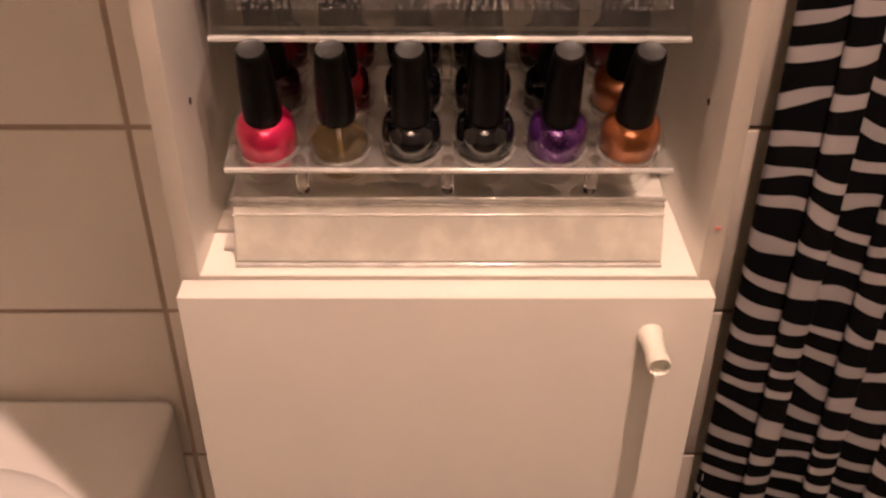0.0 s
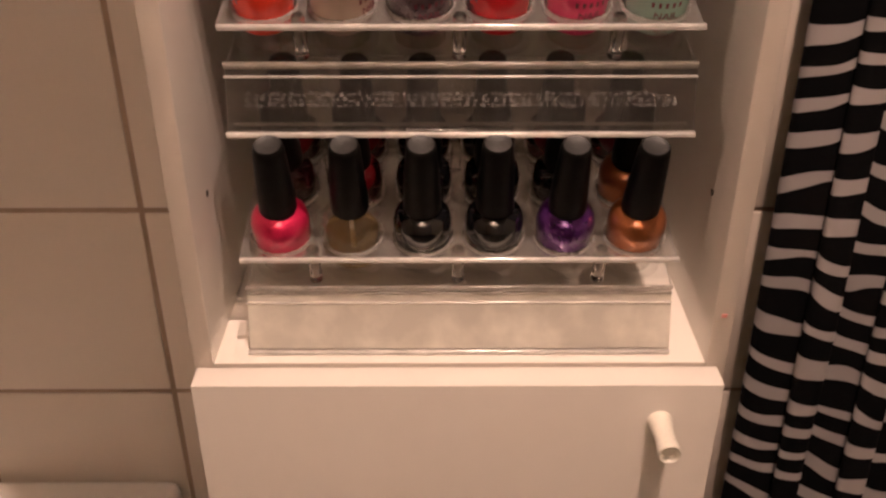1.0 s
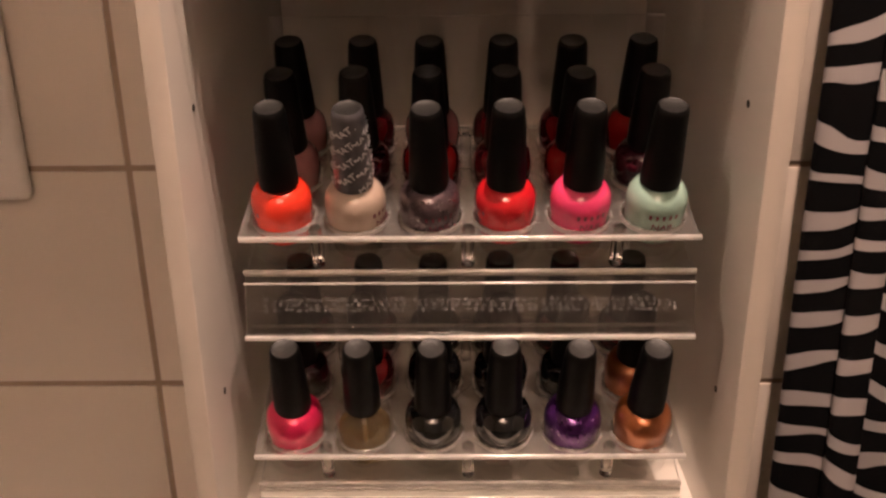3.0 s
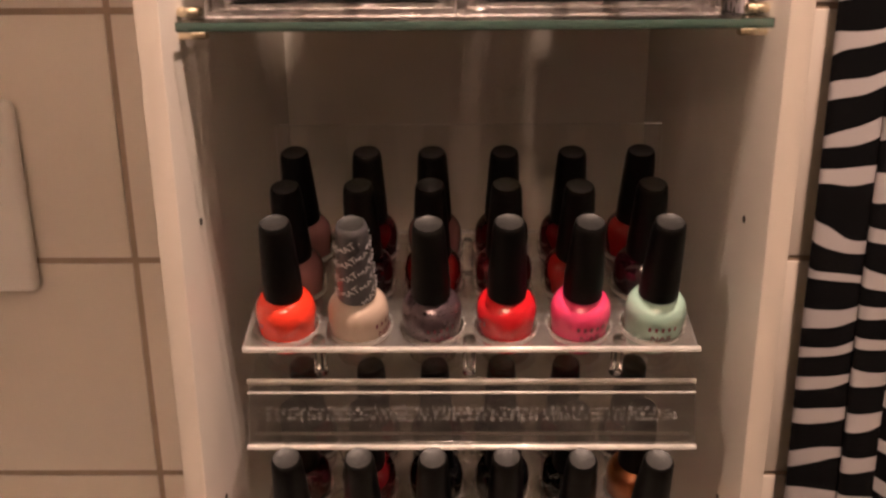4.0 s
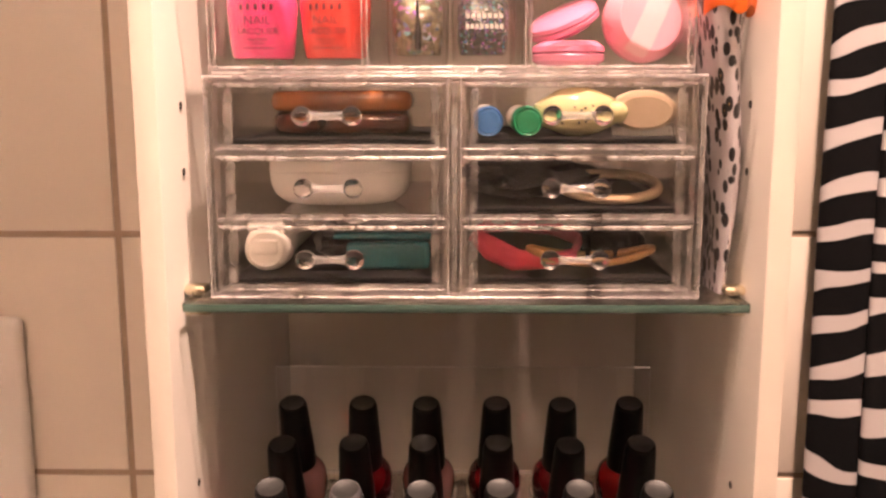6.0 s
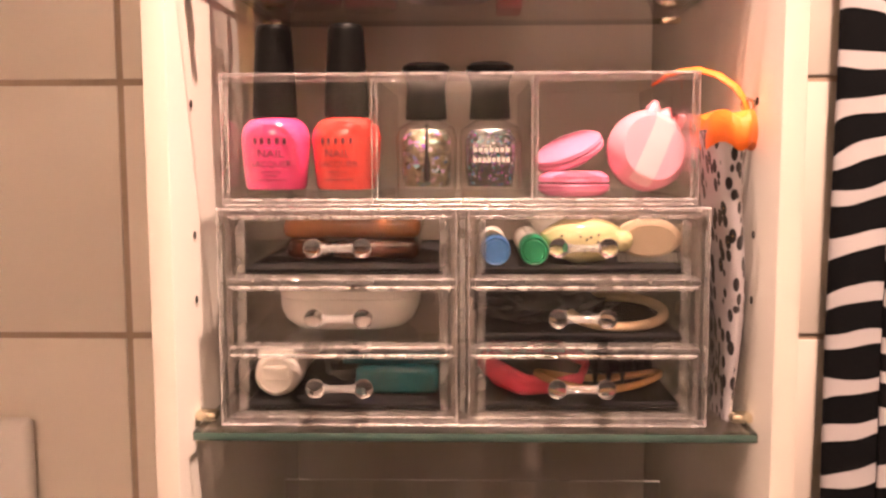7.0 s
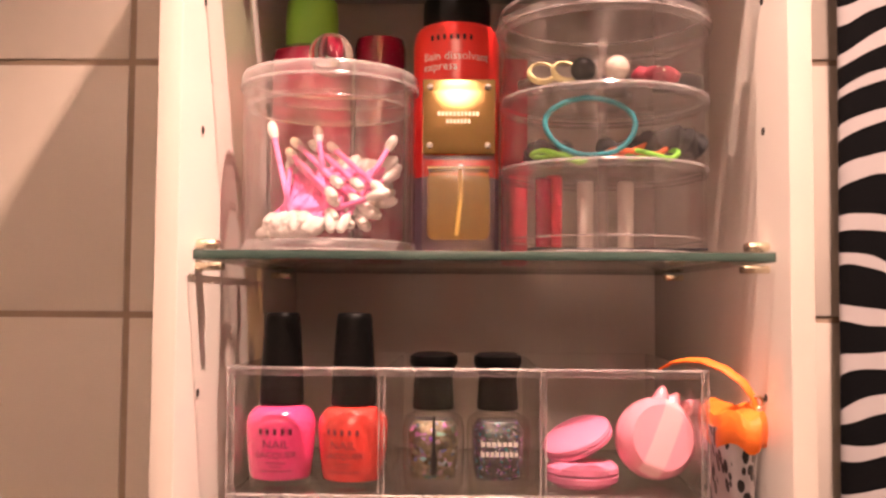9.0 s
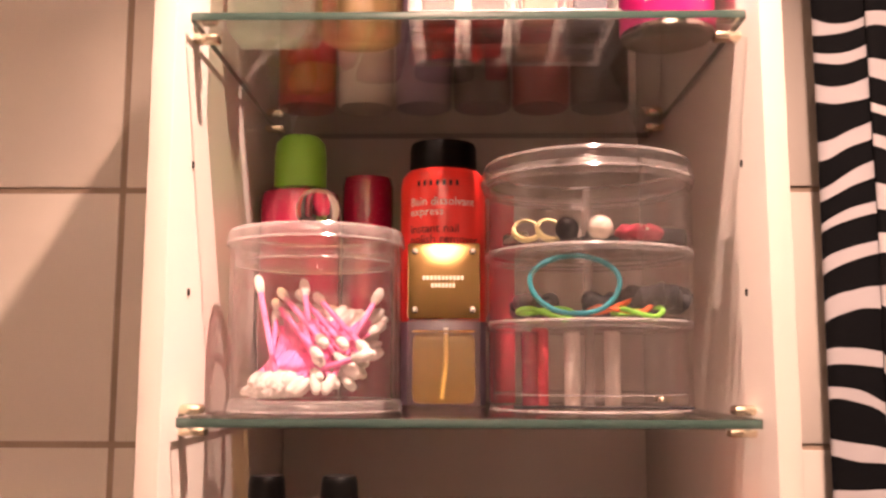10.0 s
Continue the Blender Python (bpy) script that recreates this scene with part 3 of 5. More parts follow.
def rack(dy, z0, label, front, lift):
    r = thing("nail_polish_rack", label, "display rack", (0, 0, 0), group="acrylic nail polish racks")
    W, T = 0.1175, 0.003
    m = rack_frame(dy, z0, lift)
    both = (M_ACRYL, M_LIP)
    slope = pose(0, 0.0215 + dy, z0 + 0.003, -17, 0, 0)
    part("front_panel", a_box(-W, W, -T / 2, T / 2, 0, 0.0315, edge_below=0.004, bevel=0.0005, seg=1, m=slope), (front, M_LIP), r, "slanted clear front strip")
    part("lip", a_box(-W, W, 0.0195 + dy, 0.034 + dy, z0, z0 + T, bevel=0.0005, edge_below=0.004, seg=1), both, r, "cut edge whitened for the light it pipes")
    part("deck", a_box(-W, W, -0.001, 0.117, -T, -0.0002, edge_below=0.004, bevel=0.0005, seg=1, m=m), both, r, "slanted clear deck")
    # plate with round seats, held on pegs over the deck
    pz, R = 0.0190, 0.0166
    bm = bmesh.new()
    xs = [-0.1185] + [PITCH_X * (i - 2) - 0.0008 for i in range(5)] + [0.1165]
    us = [0.0008, 0.0205 + STEP * 0.5, 0.0205 + STEP * 1.5, 0.0205 + STEP * 2.5]
    for k in range(3):
        for i in range(6):
            cx, cy = -0.0976 + PITCH_X * i, 0.0205 + STEP * k
            corner = [math.atan2(v - cy, u - cx) % (2 * math.pi) for u in xs[i:i + 2] for v in us[k:k + 2]]
            angles = sorted(set([round(2 * math.pi * j / 28, 6) for j in range(28)] + [round(c, 6) for c in corner]))
            inner, outer = [], []
            for a in angles:
                c, s = math.cos(a), math.sin(a)
                tx = ((xs[i + 1] if c > 0 else xs[i]) - cx) / c if abs(c) > 1e-6 else 9
                ty = ((us[k + 1] if s > 0 else us[k]) - cy) / s if abs(s) > 1e-6 else 9
                inner.append((cx + R * c, cy + R * s))
                outer.append((cx + min(tx, ty) * c, cy + min(tx, ty) * s))
            n = len(angles)
            ring = {}
            for z in (pz, pz + T):
                vi, vo = [bm.verts.new(m @ Vector((*p, z))) for p in inner], [bm.verts.new(m @ Vector((*p, z))) for p in outer]
                ring[z] = vi, vo
                for j in range(n):
                    bm.faces.new((vi[j], vi[(j + 1) % n], vo[(j + 1) % n], vo[j]))
            for j in range(n):
                f = bm.faces.new((ring[pz][0][j], ring[pz][0][(j + 1) % n], ring[pz + T][0][(j + 1) % n], ring[pz + T][0][j]))
                f.material_index = 1
                (xa, ya), (xb, yb) = outer[j], outer[(j + 1) % n]
                if any(abs(p - e) < 1e-5 and abs(q - e) < 1e-5 for p, q, e in ((xa, xb, xs[0]), (xa, xb, xs[-1]), (ya, yb, us[0]), (ya, yb, us[-1]))):
                    f = bm.faces.new((ring[pz][1][j], ring[pz][1][(j + 1) % n], ring[pz + T][1][(j + 1) % n], ring[pz + T][1][j]))
                    f.material_index = 1
    bmesh.ops.remove_doubles(bm, verts=bm.verts, dist=0.00005)
    bmesh.ops.recalc_face_normals(bm, faces=bm.faces)
    for k in range(3):
        for i in range(6):
            # rounded rim of the seat, whitened as a glint, and the cup in which the bottle stands
            at = m @ Matrix.Translation((-0.0976 + PITCH_X * i, 0.0205 + STEP * k, 0))
            part("seat_rim", lathe([(R - 0.0002, pz + T - 0.0004), (R - 0.0003, pz + T + 0.0003), (R + 0.0005, pz + T + 0.0006), (R + 0.0011, pz + T + 0.0002)], 28, m=at), M_SEATRIM, r, "rim of a round seat, whitened as a painted glint")
            part("seat_cup", lathe([(0, 0.0001), (0.0145, 0.0001), (0.0172, 0.0012), (0.0172, 0.0030), (0.0166, 0.0030), (0.0160, 0.0022), (0, 0.0022)], 24, m=at), M_ACRYL, r)
    part("bottle_plate", bm, (M_SEATS, M_LIP), r, "clear slanted plate with eighteen round seats", smooth=False)
    for u in (0.0062, 0.1):
        for px in (-0.0795, -0.001, 0.0765):
            part("peg", lathe([(0, 0.0001), (0.0034, 0.0001), (0.0037, 0.001), (0.0034, 0.002), (0.0034, pz + T + 0.0012), (0.0026, pz + T + 0.0022), (0, pz + T + 0.0022)], 16, m=m @ Matrix.Translation((px, u, 0))), M_PEG, r, "clear spacer peg")
    # pale rods painted in for the highlights along the rack's edges
    fold = slope @ Vector((0, 0, 0.0315))
    edge = m @ Vector((0, 0.0006, pz + T / 2))
    line = slope @ Vector((0, -0.0016, 0.0268))
    for name_, py_, pz_, rad in (("lip_glint", 0.0196 + dy, z0 + 0.0016, 0.0015), ("fold", fold.y, fold.z + 0.0006, 0.0013), ("deck_glint", m.translation.y - 0.001, m.translation.z + 0.0002, 0.0013), ("plate_glint", edge.y, edge.z, 0.0016), ("fold_glint", line.y, line.z, 0.0007)):
        part(name_, sweep([(-W - 0.0006, py_, pz_), (W, py_, pz_)], rad, 12), M_GLINT, r, "pale rod painted as an edge highlight")
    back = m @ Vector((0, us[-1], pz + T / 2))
    part("plate_glint", sweep([(-W - 0.0006, back.y, back.z), (W, back.y, back.z)], 0.0014, 10), M_GLINT, r, "pale rod painted as an edge highlight")
    part("back_panel", a_box(-W, W, 0.1465 + dy, 0.1495 + dy, z0, z0 + 0.149, edge_below=0.004, bevel=0.0005, seg=1), both, r, "clear back sheet")
    return r


# milky white haze gives the edge rods their painted glint
M_GLINT = clear_sheet("painted_edge_glint", (0.97, 0.96, 0.95), 1.9, 0.12, haze=0.5, haze_color=(0.97, 0.95, 0.92), grime_glint=0.25)
# patchy white haze paints sparkles on the seat rims
M_SEATRIM = clear_sheet("painted_rim_glint", (0.97, 0.96, 0.95), 2.0, 0.08, haze=0.12, haze_color=(0.97, 0.95, 0.92), grime_glint=0.5, blotch=700)
M_PEG = solid_glass("acrylic_peg", (0.98, 0.97, 0.96), 0.02, 1.4)
DY_LOW, Z_LOW, DY_UP, Z_UP = -0.0110, 0.872, 0.0, 0.9988
rack(DY_LOW, Z_LOW, "clear slanted acrylic rack with a frosted front whitened for its glow, full of bottles", M_FROST, 0.003)
rack_up = rack(DY_UP, Z_UP, "clear slanted acrylic rack stacked over the caps below", M_FRONTCLEAR, 0.0)
bm = bmesh.new()
rnd = random.Random(4)
for row in range(3):
    x = -0.108
    while x < 0.106:
        w = rnd.uniform(0.0006, 0.0022)
        low = 0.0118 + 0.0026 * row + rnd.uniform(0, 0.0009)
        box(bm, x, x + w, -0.0019, -0.0016, low, low + rnd.uniform(0.0007, 0.0021), m=pose(0, 0.0215, Z_UP + 0.003, -17, 0, 0))
        x += w + rnd.uniform(0.0005, 0.0028)
part("etched_text", bm, M_PRINT_CLEAR, rack_up, "worn line of fine etched marks", smooth=False)

ROWS_UP = [["orange red", "nude beige", "smoky mauve", "bright red", "hot pink", "pale mint"],
           ["pale rose", "blackish plum", "tomato red", "dark red", "tomato red", "blackish plum"],
           ["pale rose", "dark red", "pale rose", "dark red", "dark red", "tomato red"]]
ROWS_LOW = [["raspberry shimmer", "clear", "black", "black", "violet shimmer", "copper shimmer"],
            ["blackish plum", "dark red", "black", "black", "black", "copper shimmer"],
            ["dark red", "dark red", "blackish plum", "black", "dark red", "dark red"]]
rnd = random.Random(11)
for dy, z0, rows_of, grp in ((DY_LOW, Z_LOW, ROWS_LOW, "bottles on the lower rack"), (DY_UP, Z_UP, ROWS_UP, "bottles on the upper rack")):
    deck = rack_frame(dy, z0, 0.003 if z0 < 0.9 else 0.0)
    for k, row in enumerate(rows_of):
        for i, colour in enumerate(row):
            spin = rnd.uniform(-40, 40) if k else ((-64, 66, 20, -70, 16, 6)[i] if z0 > 0.9 else 80)
            at = deck @ pose(-0.0976 + PITCH_X * i + rnd.uniform(-0.0004, 0.0004), 0.0205 + STEP * k + 0.0008, 0.0028, TILT + rnd.uniform(-0.8, 0.8), rnd.uniform(-0.8, 0.8), 0) @ pose(0, 0, 0, 0, 0, spin)
            b = nail_bottle(colour, (0, 0, 0), 0, grp, ink=(k == 0 and z0 > 0.9), cap="matte" if colour == "nude beige" else "plain", foot=0.0047 if colour == "clear" else 0.0098)
            b.matrix_basis = at

# ---- drawer organiser ----
BX0, BX1, BY0, BY1, BZ0 = -0.1215, 0.1120, 0.022, 0.195, SHELF_A + 0.0005
BH, MID = 0.1055, -0.0045
org = thing("drawer_organiser", "clear acrylic organiser with six small drawers", "organiser", (0, 0, BZ0))
T = 0.0028
for b in ((BX0, BX0 + T, BY0, BY1, 0, BH), (BX1 - T, BX1, BY0, BY1, 0, BH), (MID - 0.0022, MID + 0.0022, BY0 + 0.001, BY1, T, BH - T)):
    part("side_wall", a_box(*b, bevel=0.0008, edge_below=0.0046), (M_ACRYL, M_ACRYL_EDGE), org)
part("top", a_box(BX0 + T, BX1 - T, BY0, BY1, BH - T, BH, bevel=0.0007, edge_below=0.004), (M_ACRYL, M_ACRYL_EDGE), org)
part("base", a_box(BX0 + T, BX1 - T, BY0, BY1, 0, T, bevel=0.0007, edge_below=0.004), (M_ACRYL, M_ACRYL_EDGE), org)
part("back", a_box(BX0 + T, BX1 - T, BY1 - T, BY1, T, BH - T), (M_ACRYL, M_ACRYL_EDGE), org)
for zz in (0.0365, 0.0695):
    for xa, xb in ((BX0 + T, MID - 0.0022), (MID + 0.0022, BX1 - T)):
        part("runner", a_box(xa, xb, BY0 + 0.002, BY1 - T, zz - 0.001, zz + 0.001, edge_below=0.003), (M_ACRYL, M_ACRYL_EDGE), org)
M_RIM2 = clear_sheet("pale_acrylic_rim", (0.97, 0.95, 0.96), 1.7, 0.05, haze=0.06, haze_color=(0.95, 0.9, 0.9), grime_glint=0.12, blotch=260)
# pale strips added for the highlight along the organiser's front edges
part("top_strip", a_box(BX0, BX1, BY0 - 0.0018, BY0 - 0.0013, BH - 0.0042, BH, bevel=0.0002, seg=1), M_RIM2, org, "pale strip painted as the top edge's highlight")
part("bottom_strip", a_box(BX0, BX1, BY0 - 0.0018, BY0 - 0.0013, 0.0, 0.0034, bevel=0.0002, seg=1), M_RIM2, org, "pale strip painted as the base edge's highlight")
M_LINER = surface("black_foam_liner", (0.008, 0.008, 0.009), 0.95, bump=0.6, fine=1500)


def bar_handle(hx, hz, parent, y=BY0 - 0.0015):
    """Two glass balls joined by a thin bar."""
    bm = sweep([(hx - 0.0082, y - 0.0062, hz), (hx - 0.004, y - 0.0062, hz), (hx + 0.004, y - 0.0062, hz), (hx + 0.0082, y - 0.0062, hz)], [0.0024, 0.0017, 0.0017, 0.0024], 14)
    for f in bm.faces:
        f.material_index = 1
    for s in (-1, 1):
        bmesh.ops.create_uvsphere(bm, u_segments=24, v_segments=16, radius=0.0047, matrix=Matrix.Translation((hx + s * 0.0115, y - 0.006, hz)))
    return part("handle", bm, (M_HANDLE, M_HANDLEBAR), parent, "clear dumbbell-shaped handle")


M_HANDLE = solid_glass("clear_cast_ball", (0.97, 0.96, 0.96), 0.025, 1.5)
M_HANDLEBAR = clear_sheet("clear_cast_bar", (0.95, 0.94, 0.93), 2.0, 0.08, haze=0.13, haze_color=(0.97, 0.94, 0.92), grime_glint=0.1)
M_BEAD = clear_sheet("drawer_edge_glint", (0.97, 0.96, 0.95), 2.0, 0.10, haze=0.16, haze_color=(0.98, 0.95, 0.92), grime_glint=0.5, blotch=200)
DRAWERS = {}
for c, (xa, xb) in enumerate(((BX0 + T + 0.0008, MID - 0.003), (MID + 0.003, BX1 - T - 0.0008))):
    for k, (za, zb) in enumerate(((0.0035, 0.0352), (0.0378, 0.0682), (0.0708, 0.1022))):
        d = part("drawer", a_box(xa, xb, BY0, BY0 + 0.0032, za, zb, bevel=0.0011, edge_below=0.0045), (M_ACRYL, M_RIM), org, "clear drawer")
        w = 0.002
        bm = a_box(xa + 0.004, xb - 0.004, BY0 + 0.0035, BY1 - 0.012, za + 0.0005, za + w + 0.0005, edge_below=0.003)
        for bb in ((xa + 0.004, xa + 0.004 + w), (xb - 0.004 - w, xb - 0.004)):
            box(bm, *bb, BY0 + 0.0035, BY1 - 0.012, za + w + 0.0006, zb - 0.005, edge_below=0.003)
        box(bm, xa + 0.006, xb - 0.006, BY1 - 0.014, BY1 - 0.012, za + w + 0.0006, zb - 0.005, edge_below=0.003)
        part("tray", bm, (M_ACRYL, M_ACRYL_EDGE), d, smooth=False)
        # hollow rim round the front
        bm = bmesh.new()
        for bb in ((xa, xa + 0.0028, za, zb), (xb - 0.0028, xb, za, zb), (xa + 0.0028, xb - 0.0028, za, za + 0.0026), (xa + 0.0028, xb - 0.0028, zb - 0.0026, zb)):
            box(bm, bb[0], bb[1], BY0 - 0.0012, BY0 + 0.0001, bb[2], bb[3], bevel=0.0005, seg=1)
        flat_faces = len(bm.faces)
        # white-hazed rods paint the lamp's reflection along the drawer's edges
        for zz in (za + 0.0007, zb - 0.0007):
            sweep([(xa + 0.0015, BY0 - 0.0011, zz), (xb - 0.0015, BY0 - 0.0011, zz)], 0.0006, 8, bm=bm)
        bm.faces.ensure_lookup_table()
        for f in bm.faces[flat_faces:]:
            f.material_index = 1
        part("front_rim", bm, (M_RIM, M_BEAD), d)
        hx = (xa + xb) / 2 + (0.0 if c == 0 else -0.001)
        bar_handle(hx - 0.0005, (za + zb) / 2 + 0.0005, d)
        # thick clear posts beside the drawer's opening
        for px in (xa + 0.0052, xb - 0.0082):
            part("post", a_box(px, px + 0.0030, BY0 + 0.0036, BY0 + 0.0066, za + 0.0030, zb - 0.0030, bevel=0.0006, seg=1), (M_ACRYL_EDGE,), d)
        DRAWERS[c, k] = (xa + 0.0065, xb - 0.0065, BZ0 + za + w + 0.0008)


def in_drawer(c, k):
    xa, xb, z = DRAWERS[c, k]
    return xa, xb, z


for key in ((0, 0), (0, 2), (1, 0), (1, 1), (1, 2)):
    xa, xb, z = in_drawer(*key)
    tagged(part("drawer_liner", a_box(xa, xb, BY0 + 0.006, BY1 - 0.016, z, z + 0.0022, bevel=0.0006), M_LINER), "thin black foam liner lying in an acrylic drawer", "liner", "drawer liners")

M_IVORY = surface("ivory_plastic", (0.84, 0.80, 0.74), 0.4, coat=0.2, vary=0.05)
M_TEAL = surface("teal_plastic", (0.01, 0.13, 0.155), 0.25, coat=0.5)
M_TORTOISE = surface("tortoise_plastic", (0.09, 0.022, 0.008), 0.12, coat=0.9, vary=0.8, scale=60)
M_AMBER = surface("amber_plastic", (0.36, 0.12, 0.03), 0.16, coat=0.9, vary=0.75, scale=55)
M_WHITEBAG = surface("milky_plastic", (0.74, 0.7, 0.66), 0.35, coat=0.2, vary=0.05, subsurf=0.1)
M_BLUECAP = surface("blue_cap", (0.06, 0.2, 0.5), 0.35, vary=0.08)
M_GREENCAP = surface("green_cap", (0.02, 0.3, 0.13), 0.35, vary=0.08)
M_YELLOW = surface("yellow_plastic", (0.8, 0.74, 0.4), 0.2, vary=0.12, scale=150, coat=0.6)
M_CREAM = surface("cream_plastic", (0.82, 0.66, 0.47), 0.35, vary=0.08)
M_ELASTIC = surface("beige_elastic", (0.55, 0.42, 0.28), 0.8, bump=0.5, fine=1200)
M_TAN = surface("tan_leather", (0.4, 0.2, 0.07), 0.6, bump=0.3)
M_BLACKCLOTH = surface("black_cloth", (0.014, 0.013, 0.014), 0.85, bump=0.6, fine=900, sheen=0.1)
M_REDCLOTH = surface("coral_cloth", (0.7, 0.06, 0.1), 0.7, bump=0.4, fine=900, vary=0.25)

# top row
xa, xb, z = in_drawer(0, 2)
z += 0.0026
clip = thing("tortoiseshell_case", "brown tortoiseshell case with an amber top edge", "case", (-0.0615, 0.085, z))
part("body", a_box(-0.0345, 0.0345, -0.03, 0.045, 0, 0.0118, bevel=0.0045, seg=4), M_TORTOISE, clip)
part("lid", a_box(-0.0355, 0.0355, -0.031, 0.046, 0.0119, 0.0222, bevel=0.0042, seg=4), M_AMBER, clip, "translucent amber lid")
xa, xb, z = in_drawer(1, 2)
z += 0.0026
for cx, mat_, lab in ((0.0118, M_BLUECAP, "blue"), (0.0305, M_GREENCAP, "green")):
    tb = thing("capped_tube", f"small tube with a round {lab} cap lying in a drawer", "tube", (cx, 0.045, z + 0.0074), (90, 0, 0), "capped tubes")
    part("cap", lathe([(0, 0.0105), (0.0052, 0.0108), (0.0058, 0.0102), (0.0066, 0.0108), (0.0072, 0.0095), (0.0073, -0.006), (0, -0.006)], 28), mat_, tb, f"{lab} screw cap")
    part("tube", lathe([(0, -0.0062), (0.0066, -0.0062), (0.0069, -0.06), (0, -0.062)], 24), M_IVORY, tb)
duck = thing("yellow_nail_brush", "pale yellow curved nail brush with small printed specks", "nail brush", (0.056, 0.05, z))
part("body", blob(bmesh.new(), 0, 0, 0.0118, 0.0215, 0.012, 0.0118, 0.12, 2), M_YELLOW, duck)
part("head", blob(bmesh.new(), 0.0185, -0.0055, 0.0115, 0.0055, 0.005, 0.0055, 0.05, 5), M_YELLOW, duck, "speckled yellow knob end")
bm = bmesh.new()
for _ in range(16):
    px, pz_ = rnd.uniform(-0.012, 0.014), rnd.uniform(0.006, 0.015)
    k = math.sqrt(max(0.05, 1 - (px / 0.0215) ** 2 - ((pz_ - 0.0105) / 0.0105) ** 2))
    blob(bm, px, -0.0119 * k, pz_, 0.0008, 0.0006, 0.0008, 0, 0, 1)
part("specks", bm, M_INK, duck)
oval = thing("oval_nail_brush", "cream oval nail brush with clear bristles", "nail brush", (0.0885, 0.052, z))
part("back", lathe([(0, 0.006), (0.8, 0.006), (1.0, 0.003), (1.0, -0.001), (0.85, -0.003), (0, -0.003)], 36, m=pose(0, 0, 0.0125, 100, 0, 0) @ Matrix.Diagonal((0.0165, 0.0098, 1, 1))), M_CREAM, oval)
bm = bmesh.new()
for i in range(15):
    for q in range(3):
        sweep([(-0.014 + 0.002 * i, -0.001 + 0.003 * q, 0.0045), (-0.014 + 0.002 * i + 0.0004, -0.002 + 0.003 * q, 0.0)], 0.0005, 5, bm=bm)
part("bristles", bm, M_WHITE_INK, oval, "short pale bristles")

# middle row
xa, xb, z = in_drawer(0, 1)
tub = thing("white_soap_box", "milky white rounded plastic box with a lid", "box", (-0.0635, 0.075, z))
part("base", lathe([(0, 0), (0.6, 0.0004), (0.8, 0.0022), (0.93, 0.0062), (0.99, 0.0115), (1.0, 0.0175), (0, 0.0175)], 44, power=4, m=Matrix.Diagonal((0.036, 0.034, 1, 1))), M_WHITEBAG, tub)
part("lid", lathe([(0.99, 0.0176), (1.005, 0.018), (1.0, 0.0225), (0.95, 0.0248), (0, 0.0255)], 44, power=4, m=Matrix.Diagonal((0.036, 0.034, 1, 1))), M_WHITEBAG, tub)
xa, xb, z = in_drawer(1, 1)
z += 0.0026
scarf = thing("black_hair_scarf", "crumpled black fabric hair band", "hair band", (0.032, 0.085, z))
bm = blob(bmesh.new(), 0, 0, 0.0105, 0.031, 0.04, 0.0105, 0.35, 3, 4)
blob(bm, 0.028, 0.01, 0.007, 0.02, 0.03, 0.0075, 0.4, 8, 3)
part("cloth", bm, M_BLACKCLOTH, scarf)
ring = thing("beige_hair_tie", "beige looped elastic hair tie", "hair tie", (0.074, 0.056, z + 0.0028))
part("band", sweep([(0.024 * math.cos(a), 0.02 * math.sin(a), 0.0045 + 0.0045 * math.sin(a)) for a in [2 * math.pi * j / 36 for j in range(36)]], 0.0026, 10, True), M_ELASTIC, ring)
part("joint", sweep([(-0.0255, -0.003, 0.004), (-0.033, -0.004, 0.0035)], 0.0021, 8), M_CHROME, ring, "small metal joint")

# bottom row
xa, xb, z = in_drawer(0, 0)
z += 0.0026
cream = thing("cream_tube", "ivory tube with a notched round cap lying in a drawer", "tube", (-0.0975, 0.05, z + 0.0125), (90, 0, 0))
part("cap", lathe([(0, 0.016), (0.0085, 0.0162), (0.0108, 0.014), (0.0118, 0.008), (0.012, -0.004), (0, -0.004)], 32), M_IVORY, cream, "ivory round cap")
bm = bmesh.new()
box(bm, -0.0095, 0.0095, 0.0072, 0.0135, -0.004, 0.0135, bevel=0.002)
box(bm, -0.006, 0.006, -0.002, 0.005, 0.0158, 0.0172, bevel=0.0006)
part("tab", bm, M_IVORY, cream)
part("tube", lathe([(0, -0.0042), (0.0105, -0.0042), (0.0105, -0.07), (0, -0.075)], 28), M_IVORY, cream)
pk = thing("teal_packet", "glossy teal plastic sachet case", "packet", (-0.0385, 0.075, z))
part("body", a_box(-0.021, 0.0215, -0.03, 0.05, 0, 0.0145, bevel=0.003, seg=3), M_TEAL, pk)
part("flap", a_box(-0.028, 0.0225, -0.026, 0.048, 0.0148, 0.0185, bevel=0.0015), M_TEAL, pk, "darker teal flap")
rollz = thing("black_pouch", "small folded black fabric pouch", "pouch", (-0.069, 0.09, z))
part("cloth", blob(bmesh.new(), 0, 0, 0.0095, 0.0125, 0.03, 0.0095, 0.25, 12), M_BLACKCLOTH, rollz)
xa, xb, z = in_drawer(1, 0)
z += 0.0026
sc = thing("coral_hair_band", "crumpled coral red fabric hair band", "hair band", (0.026, 0.062, z))
pts = [(-0.02, -0.012, 0.017), (-0.012, -0.016, 0.011), (0.0, -0.017, 0.0055), (0.014, -0.014, 0.004), (0.03, -0.006, 0.006), (0.036, 0.012, 0.011), (0.022, 0.024, 0.016), (0.0, 0.022, 0.019), (-0.016, 0.01, 0.019)]
